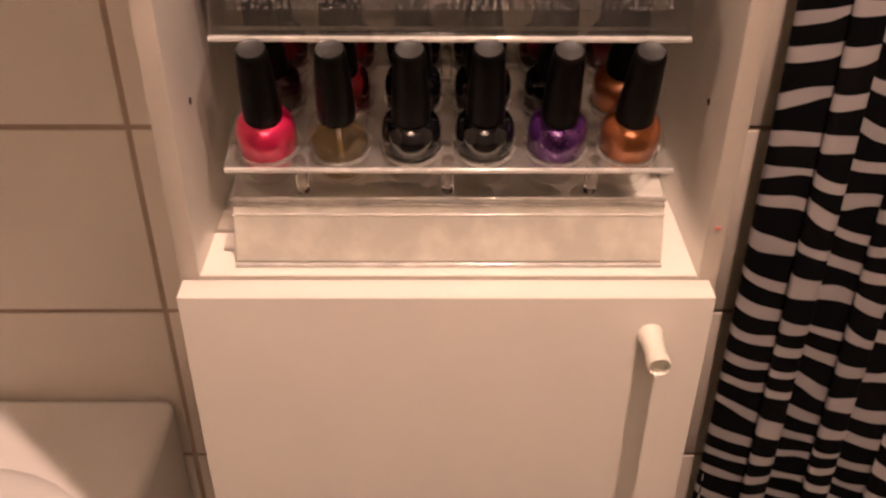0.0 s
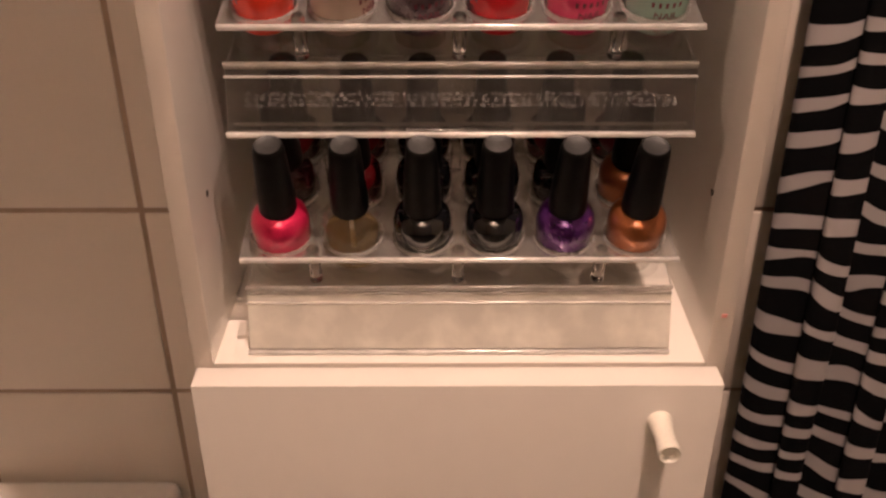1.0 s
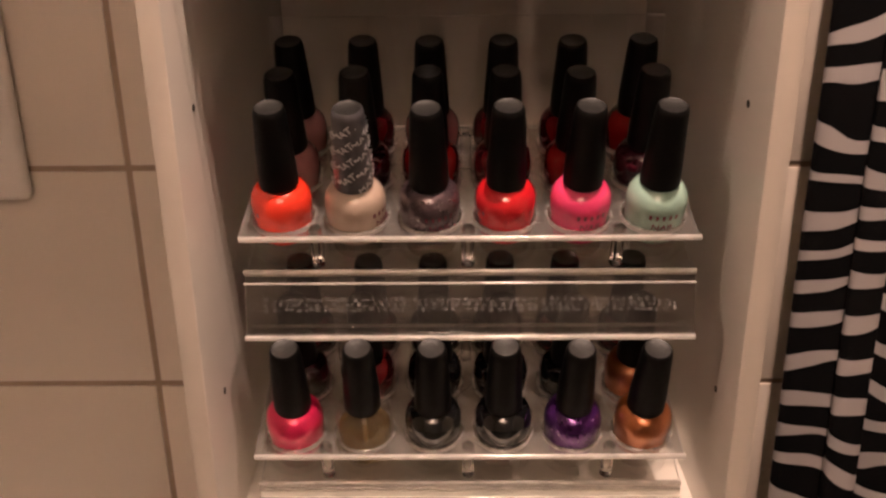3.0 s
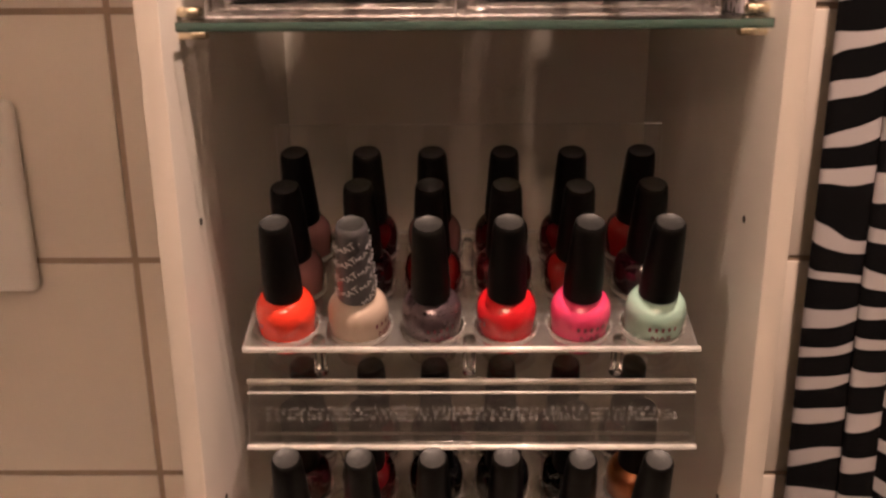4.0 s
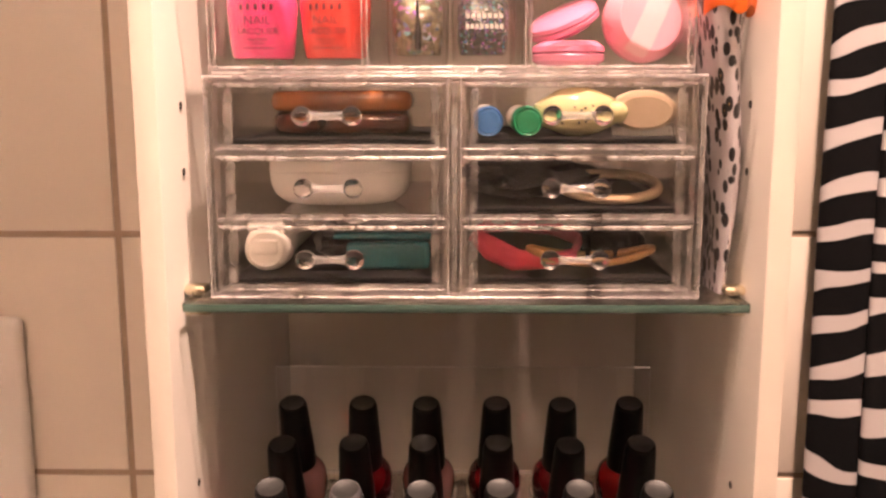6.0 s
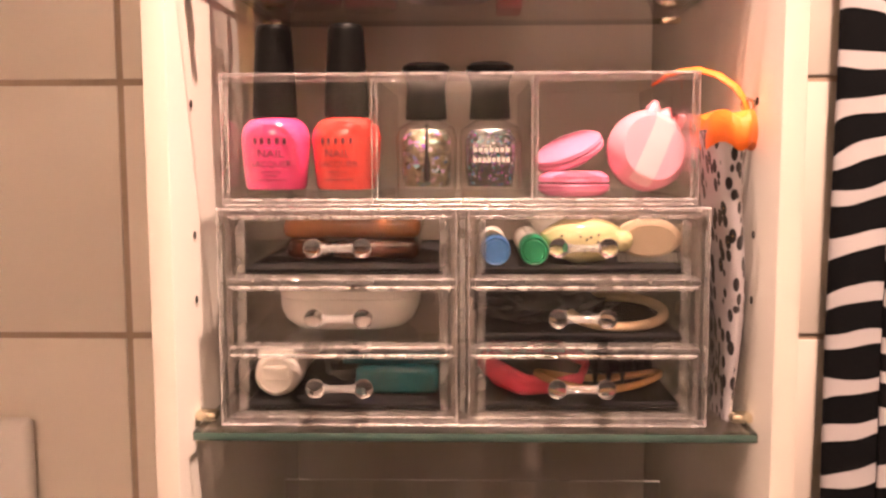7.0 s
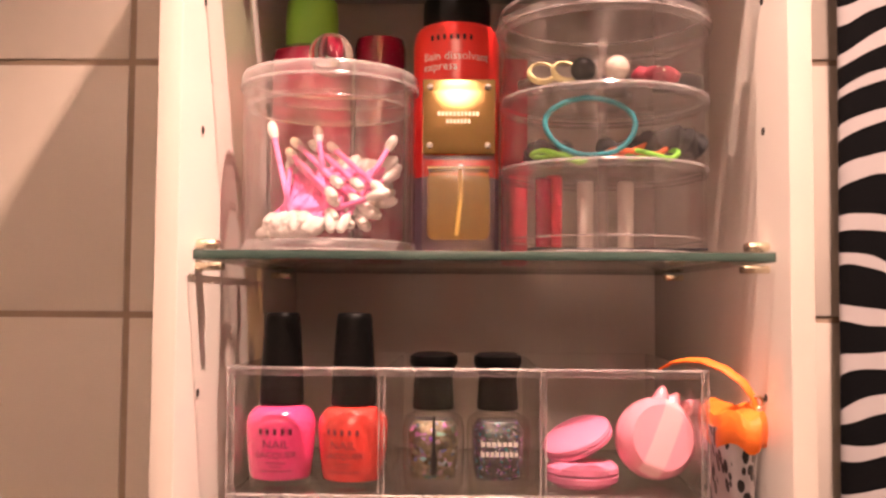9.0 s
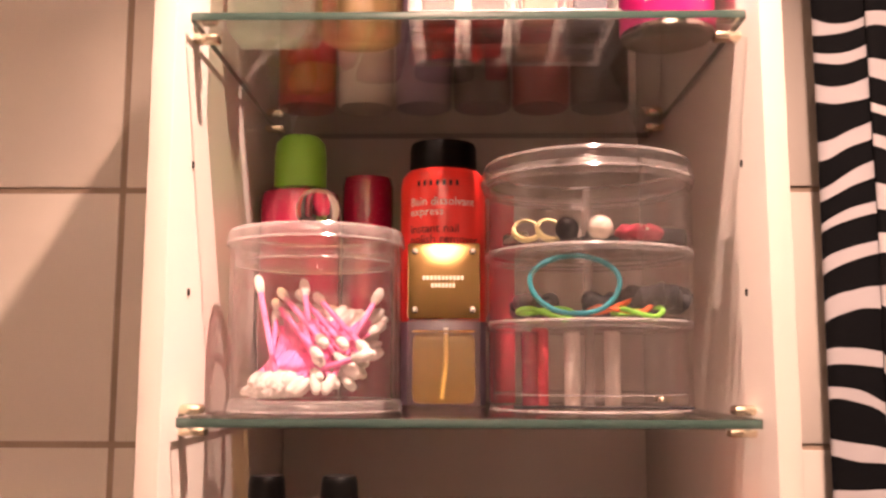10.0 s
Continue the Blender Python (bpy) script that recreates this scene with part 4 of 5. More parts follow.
part("cloth", sweep(pts, [0.004, 0.0062, 0.0058, 0.004, 0.0036, 0.0036, 0.0046, 0.005, 0.0046], 12, True, flat=0.55), M_REDCLOTH, sc)
bk = thing("black_hair_claw", "shiny black plastic hair claw", "hair claw", (0.078, 0.082, z))
bm = blob(bmesh.new(), 0, 0, 0.0125, 0.019, 0.022, 0.0105, 0.25, 21, 3)
for i in range(5):
    sweep([(-0.014 + 0.007 * i, -0.018, 0.014), (-0.014 + 0.007 * i, -0.0245, 0.009), (-0.014 + 0.007 * i, -0.024, 0.003)], [0.002, 0.0017, 0.0009], 7, bm=bm)
part("jaw", bm, M_CAP, bk)
tn = thing("tan_leather_loop", "thin tan leather hair loop", "hair tie", (0.064, 0.05, z + 0.002))
part("band", sweep([(0.031 * math.cos(a), 0.012 * math.sin(a) - 0.002, 0.0035 + 0.0055 * math.cos(a) ** 2) for a in [2 * math.pi * j / 36 for j in range(36)]], 0.0019, 8, True), M_TAN, tn)

# ---- open tray on the organiser ----
TZ = BZ0 + BH + 0.0005
tray = thing("divided_tray", "clear open acrylic tray with three compartments", "tray", (0, 0, TZ))
TX0, TX1, TY0, TY1, TH = -0.1195, 0.107, 0.026, 0.172, 0.0625
for b, nm in (((TX0, TX1, TY0, TY0 + T, T, TH), "front"), ((TX0, TX1, TY1 - T, TY1, T, TH), "back"), ((TX0, TX0 + T, TY0 + T, TY1 - T, T, TH), "side"), ((TX1 - T, TX1, TY0 + T, TY1 - T, T, TH), "side"), ((TX0, TX1, TY0, TY1, 0, T), "floor_sheet"), ((-0.0475, -0.0450, TY0 + T, TY1 - T, T, TH - 0.002), "divider"), ((0.0285, 0.031, TY0 + T, TY1 - T, T, TH - 0.002), "divider")):
    part(nm, a_box(*b, bevel=0.0008, edge_below=0.004), (M_ACRYL, M_ACRYL_EDGE), tray)

part("top_lip", a_box(TX0, TX1, TY0 - 0.0009, TY0 - 0.0001, TH - 0.0036, TH + 0.0002, bevel=0.0003, seg=1), M_RIM2, tray, "pale rolled rim")
part("bottom_lip", a_box(TX0, TX1, TY0 - 0.0009, TY0 - 0.0001, 0.0, 0.0026, bevel=0.0003, seg=1), M_RIM2, tray, "pale bottom edge")
# pale lines painted as glints on the tray's and organiser's front edges
M_LINE = clear_sheet("painted_front_glint", (0.97, 0.95, 0.95), 2.2, 0.12, haze=0.16, haze_color=(0.98, 0.94, 0.92), grime_glint=0.4, blotch=120)
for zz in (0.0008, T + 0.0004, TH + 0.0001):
    part("front_glint", sweep([(TX0, TY0 - 0.001, zz), (TX1, TY0 - 0.001, zz)], 0.0006, 8), M_LINE, tray, "pale rod painted as an edge highlight")
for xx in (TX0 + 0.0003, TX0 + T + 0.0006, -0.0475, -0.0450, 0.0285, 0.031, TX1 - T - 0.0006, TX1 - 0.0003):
    part("front_glint", sweep([(xx, TY0 - 0.0005, 0.001), (xx, TY0 - 0.0005, TH)], 0.0004, 8), M_LINE, tray, "pale rod painted as an edge highlight")
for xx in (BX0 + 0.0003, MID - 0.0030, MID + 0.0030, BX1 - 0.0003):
    part("front_glint", sweep([(xx, BY0 - 0.0014, 0.001), (xx, BY0 - 0.0014, BH)], 0.0005, 8), M_LINE, org, "pale rod painted as an edge highlight")
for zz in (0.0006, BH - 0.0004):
    part("front_glint", sweep([(BX0, BY0 - 0.0020, zz), (BX1, BY0 - 0.0020, zz)], 0.0006, 8), M_LINE, org, "pale rod painted as an edge highlight")
fl = TZ + T + 0.0003
for colour, bx, by, turn in (("neon pink", -0.0983, 0.050, 2), ("coral red", -0.0622, 0.0485, -10)):
    b = nail_bottle(colour, (0, 0, 0), 0, "bottles in the tray")
    b.matrix_basis = pose(bx, by, fl, 0, 0, turn) @ Matrix.Diagonal((1.09, 1.09, 1, 1))
M_FLAKES = glitter("gold_flake_topcoat", (0.08, 0.065, 0.035), (0.34, 0.29, 0.18), 500)
M_SILVER = glitter("holographic_glitter", (0.01, 0.012, 0.013), (0.13, 0.135, 0.13), 1000)


def square_bottle(place, inner, lab, ink):
    b = thing("square_polish_bottle", lab, "nail polish", place, (0, 0, 3), "square glitter bottles")
    part("glass_body", lathe([(0, 0), (0.0128, 0), (0.0138, 0.0012), (0.0146, 0.006), (0.0150, 0.03), (0.0138, 0.0345), (0.008, 0.0378), (0.0066, 0.0385), (0, 0.0385)], 40, power=5), M_BASE_GLASS, b, "thick clear glass body")
    part("lacquer", lathe([(0, 0.0058), (0.0105, 0.006), (0.012, 0.012), (0.0124, 0.029), (0.0095, 0.0335), (0, 0.0338)], 36, power=4), inner, b)
    part("cap", lathe([(0.0066, 0.0386), (0.0098, 0.0387), (0.0102, 0.0396), (0.0097, 0.048), (0.0093, 0.0545), (0.0106, 0.0585), (0.0118, 0.0615), (0.0116, 0.0645), (0.009, 0.0662), (0, 0.0668)], 32), M_CAP, b, "flared black cap")
    if ink == "white":
        bm = bmesh.new()
        for zz, n, w in ((0.0225, 7, 0.0182), (0.0178, 8, 0.0182)):
            for i in range(n):
                x0 = -w / 2 + w * i / n
                box(bm, x0, x0 + w / n * 0.72, -0.0155, -0.01522, zz, zz + 0.0022)
                if i % 3 == 0:
                    box(bm, x0, x0 + w / n * 0.22, -0.0155, -0.01522, zz + 0.0022, zz + 0.0034)
        part("print", bm, M_WHITE_INK, b, "two lines of small white marks", smooth=False)
    else:
        part("brush", lathe([(0, 0.008), (0.0014, 0.0085), (0.0017, 0.016), (0.0007, 0.021), (0.0007, 0.036)], 10, cx=0.0, cy=-0.0128), M_INK, b, "dark brush")
    return b


square_bottle((-0.0225, 0.0475, fl), M_FLAKES, "square bottle of clear polish with gold flakes", "brush")
square_bottle((0.0090, 0.0465, fl), M_SILVER, "square bottle of silver glitter polish with white lettering", "white")

M_SHELLPINK = surface("pearly_pink_plastic", (0.84, 0.33, 0.42), 0.25, coat=0.7, vary=0.08)
M_SHELLDEEP = surface("deep_pink_plastic", (0.86, 0.25, 0.42), 0.25, coat=0.7, vary=0.08)


def macaron(place, turn, r, h, mat_, lab):
    c = thing("round_pink_compact", lab, "compact", place, turn, "round pink compacts")
    part("lid", lathe([(r * 0.97, h * 0.54), (r, h * 0.58), (r * 0.98, h * 0.75), (r * 0.8, h * 0.95), (0, h)], 36), mat_, c)
    part("base", lathe([(0, 0), (r * 0.8, h * 0.05), (r * 0.98, h * 0.25), (r, h * 0.44), (r * 0.97, h * 0.5), (0, h * 0.5)], 36), mat_, c)
    return c


macaron((0.0515, 0.056, fl), (0, 0, 30), 0.0182, 0.0135, M_SHELLDEEP, "flat deep pink round compact lying down")
macaron((0.0515, 0.062, fl + 0.0182), (4, -27, 24), 0.0182, 0.0105, M_SHELLDEEP, "deep pink round compact tilted on another")
shell = macaron((0.0865, 0.072, fl + 0.0212), (80, 0, 16), 0.0205, 0.02, M_SHELLPINK, "pale pink pearly compact standing on edge")
bm = bmesh.new()
grid = []
for u in (-0.0052, -0.0015, 0.0022, 0.0062):
    line = []
    for k in range(25):
        v = (k / 12 - 1) * math.sqrt(0.0198 ** 2 - u * u)
        rho = math.hypot(u, v) / 0.0205
        zz = 0.02 * (1 - 0.0625 * rho) if rho < 0.8 else 0.02 * (0.95 - 1.11 * (rho - 0.8))
        line.append(bm.verts.new(pose(0, 0, 0, 0, 0, -28) @ Vector((u, v, zz + 0.0002))))
    grid.append(line)
for a, b in zip(grid, grid[1:]):
    for k in range(24):
        bm.faces.new((a[k], b[k], b[k + 1], a[k + 1]))
part("stripe", bm, surface("pale_pink_band", (0.87, 0.48, 0.54), 0.22, coat=0.8), shell, "paler pink band")
for k in range(3):
    part("crown_point", lathe([(0.0044, -0.002), (0.0042, 0.003), (0.0014, 0.0078), (0, 0.0082)], 10, m=pose(0.004 + 0.006 * k, 0.0185 - 0.0028 * k, 0.0105, -90, 0, -20 - 14 * k)), M_SHELLPINK, shell)

# ---- leopard pouch beside the organiser ----
M_ORANGE = surface("neon_orange_fabric", (0.95, 0.2, 0.02), 0.55, bump=0.5, fine=800, vary=0.1)
pouch = thing("leopard_pouch", "leopard print zip pouch with a neon orange top and loop", "pouch", (0.1242, 0.047, SHELF_A + 0.0005))
bm = bmesh.new()
secs = []
for i in range(15):
    z = 0.142 * i / 14
    f = i / 14
    hw, hy, cx = 0.003 + 0.0080 * f ** 0.85, 0.016 + 0.015 * f, 0.0015 - 0.0022 * f + 0.0022 * math.sin(5 * f)
    secs.append([bm.verts.new((cx + hw * math.cos(a) * (1 + 0.12 * math.sin(3 * a + 9 * f)), hy * math.sin(a), z)) for a in [2 * math.pi * j / 28 for j in range(28)]])
for a, b in zip(secs, secs[1:]):
    for j in range(28):
        bm.faces.new((a[j], a[(j + 1) % 28], b[(j + 1) % 28], b[j]))
bm.faces.new(secs[0][::-1])
bm.faces.new(secs[-1])
part("bag", bm, M_LEOPARD, pouch)
bm = bmesh.new()
secs = []
for i in range(7):
    f = i / 6
    z = 0.134 + 0.015 * f
    k = 1 + 0.05 * math.sin(math.pi * f) - 0.2 * max(0, f - 0.8)
    secs.append([bm.verts.new(((0.0124 * k * math.cos(a)) * (1 + 0.08 * math.sin(7 * a)) - 0.0012, 0.034 * k * math.sin(a) * (1 + 0.03 * math.sin(9 * a)), z + 0.0022 * math.sin(5 * a))) for a in [2 * math.pi * j / 42 for j in range(42)]])
for a, b in zip(secs, secs[1:]):
    for j in range(42):
        bm.faces.new((a[j], a[(j + 1) % 42], b[(j + 1) % 42], b[j]))
bm.faces.new(secs[-1])
bm.faces.new(secs[0][::-1])
part("orange_top", bm, M_ORANGE, pouch, "neon orange gathered top")
part("loop", sweep([(0.0075, -0.012, 0.151), (0.006, -0.012, 0.156), (0.002, -0.01, 0.1625), (-0.005, -0.004, 0.1685), (-0.013, 0.004, 0.172), (-0.019, 0.012, 0.1718), (-0.025, 0.02, 0.170), (-0.03, 0.028, 0.166)], [0.0022, 0.0025, 0.003, 0.0034, 0.0034, 0.003, 0.0022, 0.0015], 10, flat=0.4), M_ORANGE, pouch, "neon orange wrist loop")
part("ring", sweep([(0.0075 + 0.003 * math.cos(a), -0.0125, 0.1535 + 0.003 * math.sin(a)) for a in [2 * math.pi * j / 16 for j in range(16)]], 0.0008, 6, True), M_PINMETAL, pouch, "small brass ring")

# ---- glass shelf with jar, perfume and stacking box ----
ZB = SHELF_B + 0.0005
M_JAR = clear_sheet("jar_acrylic", (0.99, 0.983, 0.983), 1.55, 0.03, haze=0.02, haze_color=(0.9, 0.86, 0.86), grime_glint=0.03)
M_JAREDGE = clear_sheet("jar_acrylic_rim", (0.95, 0.93, 0.93), 1.9, 0.06, haze=0.17, haze_color=(0.97, 0.93, 0.92), grime_glint=0.05, blotch=300)
M_LID = clear_sheet("jar_lid_acrylic", (0.97, 0.955, 0.955), 1.6, 0.05, haze=0.07, haze_color=(0.95, 0.91, 0.91), grime_glint=0.03)
jar = thing("cotton_swab_jar", "clear round lidded jar holding pink cotton swabs", "jar", (-0.0795, 0.075, ZB))
part("body", lathe([(0, 0), (0.044, 0), (0.0455, 0.0012), (0.0455, 0.086), (0.0432, 0.086), (0.0432, 0.0055), (0, 0.0055)], 56), M_JAR, jar)
part("floor_rim", lathe([(0.0436, 0.0001), (0.0461, 0.0004), (0.0461, 0.0045), (0.0456, 0.0052)], 56), M_JAREDGE, jar)
lid = part("lid", lathe([(0.0428, 0.078), (0.0432, 0.0862), (0.0462, 0.0864), (0.0466, 0.089), (0.0455, 0.0925), (0.03, 0.0945), (0, 0.0950)], 56), M_LID, jar, "clear lid with a ball knob")
part("lid_rim", lathe([(0.0438, 0.0864), (0.0466, 0.0866), (0.0470, 0.0885), (0.0468, 0.0915), (0.0455, 0.0932), (0.0425, 0.0938)], 56), M_JAREDGE, lid, "thick pale lid rim")
part("flange", lathe([(0.0421, 0.0768), (0.0426, 0.0764), (0.0430, 0.0768), (0.0430, 0.0795)], 56), M_JAREDGE, lid)
part("inner_cup", lathe([(0.0165, 0.0058), (0.017, 0.0065), (0.018, 0.062), (0.0168, 0.062), (0.0158, 0.008), (0, 0.0075)], 36, cy=0.006), M_JAR, jar, "small clear inner cup")
bm = bmesh.new()
bmesh.ops.create_uvsphere(bm, u_segments=28, v_segments=18, radius=0.0118, matrix=Matrix.Translation((0, 0, 0.1068)))
part("knob", bm, solid_glass("cast_acrylic_ball", (0.99, 0.97, 0.97), 0.0, 1.45), lid, "clear ball knob")



def ring_glint(name, parent, r, z, rad, cx=0.0, cy=0.0):
    """A thin white-hazed ring that paints the highlight of a clear edge."""
    part(name, sweep([(cx + r * math.cos(a), cy + r * math.sin(a), z) for a in [2 * math.pi * j / 64 for j in range(64)]], rad, 8, True), M_RING, parent, "thin pale ring painted as an edge highlight")


# white haze carries the painted highlight of jar, tier and holder edges
M_RING = clear_sheet("painted_ring_glint", (0.97, 0.95, 0.95), 2.2, 0.12, haze=0.26, haze_color=(0.98, 0.94, 0.92), grime_glint=0.15, blotch=60)
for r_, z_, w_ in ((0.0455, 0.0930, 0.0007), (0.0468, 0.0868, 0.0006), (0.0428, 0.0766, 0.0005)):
    ring_glint("lid_glint", lid, r_, z_, w_)
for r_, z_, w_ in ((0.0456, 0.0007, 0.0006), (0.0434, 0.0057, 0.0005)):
    ring_glint("foot_glint", jar, r_, z_, w_)

M_STICK = surface("pink_swab_stick", (0.93, 0.22, 0.5), 0.4, vary=0.05)
M_BUD = surface("cotton_bud", (0.82, 0.77, 0.72), 0.95, bump=0.8, fine=1400, vary=0.04)
stick_bm = sweep([(0, 0, -0.027), (0, 0, 0.027)], 0.0015, 8)
sw0 = thing("cotton_swab", "pink cotton swab with white tips", "cotton swab", group="cotton swabs in the jar")
part("stick", stick_bm, M_STICK, sw0)
for sgn in (1, -1):
    pr = [(0, 0.0385), (0.0012, 0.0381), (0.0021, 0.0366), (0.0026, 0.033), (0.0024, 0.029), (0.0012, 0.0258), (0, 0.0255)]
    part("bud", lathe([(r * 1.12, sgn * z) for r, z in pr], 10), M_BUD, sw0)


def lay_swab(base, tip, first=False):
    a, b = Vector(base), Vector(tip)
    d = (b - a).normalized()
    m = Matrix.Translation(a + d * 0.0385) @ d.to_track_quat("Z", "Y").to_matrix().to_4x4()
    if first:
        sw0.matrix_basis = m
    else:
        copy_thing(sw0, m)


rnd = random.Random(7)
jx, jy, jz = -0.0795, 0.075, ZB + 0.0055
first = True
off = Vector((jx, jy, jz))
for i in range(960):
    # a fan that spreads from a bunch of tips low at the front to tips high at the back
    f = rnd.uniform(0, 1)
    foot = Vector((-0.024 + 0.012 * f + rnd.uniform(-0.010, 0.010), -0.020 + rnd.uniform(-0.014, 0.014), 0.003 + 0.006 * rnd.random() ** 2))
    d = Vector((-0.34 + 0.98 * f + rnd.uniform(-0.08, 0.08), 0.60 + rnd.uniform(-0.14, 0.12), 0.50 - 0.14 * f + rnd.uniform(-0.14, 0.10))).normalized()
    tip = foot + d * 0.077
    if max(math.hypot(tip.x, tip.y), math.hypot(foot.x, foot.y)) > 0.0410 or tip.z > 0.052:
        continue
    lay_swab(foot + off, tip + off, first)
    first = False
for i in range(24):
    # a loose bundle with its tips towards the room
    tip = Vector((jx + 0.019 + rnd.uniform(-0.014, 0.013), jy - 0.031 + rnd.uniform(-0.002, 0.006), jz + 0.005 + rnd.uniform(0, 0.024)))
    d = Vector((rnd.uniform(-0.25, 0.1), 0.95, rnd.uniform(0.05, 0.3))).normalized()
    end = tip + d * 0.077
    if math.hypot(end.x - jx, end.y - jy) < 0.042:
        lay_swab(tip, end)
    else:
        d = Vector((-0.45, 0.75, 0.42)).normalized()
        if math.hypot(tip.x + d.x * 0.077 - jx, tip.y + d.y * 0.077 - jy) < 0.042:
            lay_swab(tip, tip + d * 0.077)
for base, tip in (((jx - 0.012, jy - 0.034, jz + 0.004), (jx - 0.036, jy + 0.012, jz + 0.075)), ((jx + 0.006, jy - 0.034, jz + 0.004), (jx - 0.009, jy + 0.012, jz + 0.066)), ((jx + 0.010, jy - 0.036, jz + 0.004), (jx + 0.034, jy + 0.012, jz + 0.060)), ((jx - 0.036, jy - 0.012, jz + 0.004), (jx + 0.02, jy - 0.03, jz + 0.02))):
    d = (Vector(tip) - Vector(base)).normalized()
    lay_swab(base, Vector(base) + d * 0.077)

# perfume bottle
perf = thing("perfume_bottle", "square glass perfume bottle with a polished gold cap", "perfume", (-0.0107, 0.031, ZB))
part("glass_body", a_box(-0.0172, 0.0172, -0.009, 0.009, 0, 0.0450, bevel=0.0012), M_JAR, perf, "thick clear glass body")
part("liquid", a_box(-0.0150, 0.0150, -0.0068, 0.0068, 0.0055, 0.0385, bevel=0.0035, seg=4), clear_sheet("golden_liquid", (0.93, 0.78, 0.4), 1.36, 0.02, haze=0.22, haze_color=(0.80, 0.62, 0.28), grime_glint=0.03), perf, "golden liquid")
cap_ = part("cap", a_box(-0.0173, 0.0173, -0.0092, 0.0092, 0.0455, 0.0815, bevel=0.0009), M_GOLD, perf, "polished gold slab cap")
part("collar", a_box(-0.0150, 0.0150, -0.0070, 0.0070, 0.0388, 0.0402, bevel=0.0005, seg=1), M_GOLD, perf, "thin gold line over the liquid")
for sx in (-1, 1):
    for zz in (0.0495, 0.0775):
        part("screw", lathe([(0.0017, 0), (0.0016, 0.0006), (0.001, 0.0010), (0, 0.0011)], 14, m=pose(sx * 0.0137, -0.0092, zz, 90, 0, 0)), M_CHROME, cap_, "tiny round screw head")
bm = bmesh.new()
for zz, n, w in ((0.0638, 11, 0.0200), (0.0602, 7, 0.0118)):
    for i in range(n):
        x0 = -w / 2 + w * i / n
        box(bm, x0, x0 + w / n * 0.7, -0.0095, -0.0091, zz, zz + 0.0019)
part("engraving", bm, surface("pale_engraving", (0.85, 0.78, 0.62), 0.4), cap_, "two lines of pale raised marks", smooth=False)
part("pump_tube", sweep([(0.001, -0.0, 0.0415), (0.001, -0.001, 0.025), (-0.001, -0.002, 0.0075)], 0.0011, 8), M_IVORY, perf, "thin clear tube")

# polish remover
M_REMOVER = surface("red_plastic", (0.75, 0.035, 0.028), 0.3, coat=0.4, vary=0.04)
M_VIOLET = surface("violet_label", (0.19, 0.15, 0.23), 0.45, vary=0.1)
rem = thing("polish_remover_bottle", "red nail polish remover tub with a black cap", "bottle", (-0.0135, 0.162, ZB))
part("body", lathe([(0.0265, 0.0505), (0.0268, 0.054), (0.0268, 0.1335), (0.0258, 0.141), (0.023, 0.1445), (0, 0.1445)], 44), M_REMOVER, rem)
part("label", lathe([(0, 0), (0.026, 0), (0.0268, 0.0015), (0.0268, 0.0505), (0, 0.0505)], 44), M_VIOLET, rem, "violet lower band")
part("cap", lathe([(0.0205, 0.1447), (0.0212, 0.1455), (0.0208, 0.1605), (0.0198, 0.163), (0, 0.1635)], 36), M_CAP, rem, "black screw cap")
bm = bmesh.new()
for i in range(7):
    a = -34 + 8.6 * i
    curved_bar(bm, 0.02705, a, a + 3.6, 0.1325, 0.1357, 0, 1)
part("brand_mark", bm, M_INK, rem, "row of small black marks", smooth=False)
for text, zz, sz, mt in (("Bain dissolvant", 0.1205, 0.0072, M_WHITE_INK), ("express", 0.1143, 0.0072, M_WHITE_INK), ("instant nail", 0.1038, 0.0074, M_INK), ("polish remover", 0.0972, 0.0074, M_INK)):
    w = words("lettering", text, sz, mt, rem, (0, 0, 0), align="LEFT", wrap=0.02695)
    w.matrix_basis = pose(0, 0, 0, 0, 0, -46) @ pose(0, -0.02695, zz, 90, 0, 0)
bm = bmesh.new()
for i in range(9):
    a = -38 + 8.4 * i
    curved_bar(bm, 0.02705, a, a + 5.4, 0.034, 0.041, 0, 1)
part("brand_mark", bm, M_INK, rem, "row of dark marks", smooth=False)

# bottles behind the jar
M_RASP = surface("raspberry_bottle", (0.3, 0.007, 0.04), 0.25, coat=0.6, vary=0.06)
M_LIME = surface("lime_cap", (0.22, 0.48, 0.05), 0.4, vary=0.06)
sh = thing("shampoo_bottle", "raspberry red bottle with a lime green cap", "bottle", (-0.1085, 0.186, ZB))
part("body", lathe([(0, 0), (0.0245, 0), (0.0265, 0.003), (0.0265, 0.130), (0.0252, 0.1355), (0.021, 0.1385), (0, 0.1385)], 40), M_RASP, sh)
part("cap", lathe([(0.0158, 0.1387), (0.0172, 0.1392), (0.0172, 0.160), (0.0162, 0.170), (0.012, 0.1745), (0, 0.176)], 32), M_LIME, sh, "lime green cap")
sp = thing("red_spray_can", "slim dark red bottle with a rounded red cap", "bottle", (-0.0655, 0.205, ZB))
part("body", lathe([(0, 0), (0.0165, 0), (0.0175, 0.002), (0.0175, 0.105), (0.0168, 0.108), (0, 0.108)], 32), M_RASP, sp)
part("cap", lathe([(0.0168, 0.1082), (0.0175, 0.109), (0.0174, 0.144), (0.0158, 0.1505), (0, 0.152)], 32), M_RASP, sp)
rb = thing("coral_carton", "tall coral red carton standing behind a stacking box", "carton", (0.0255, 0.215, ZB))
part("box", a_box(-0.008, 0.008, -0.014, 0.02, 0, 0.138, bevel=0.001), M_REDCLOTH, rb)

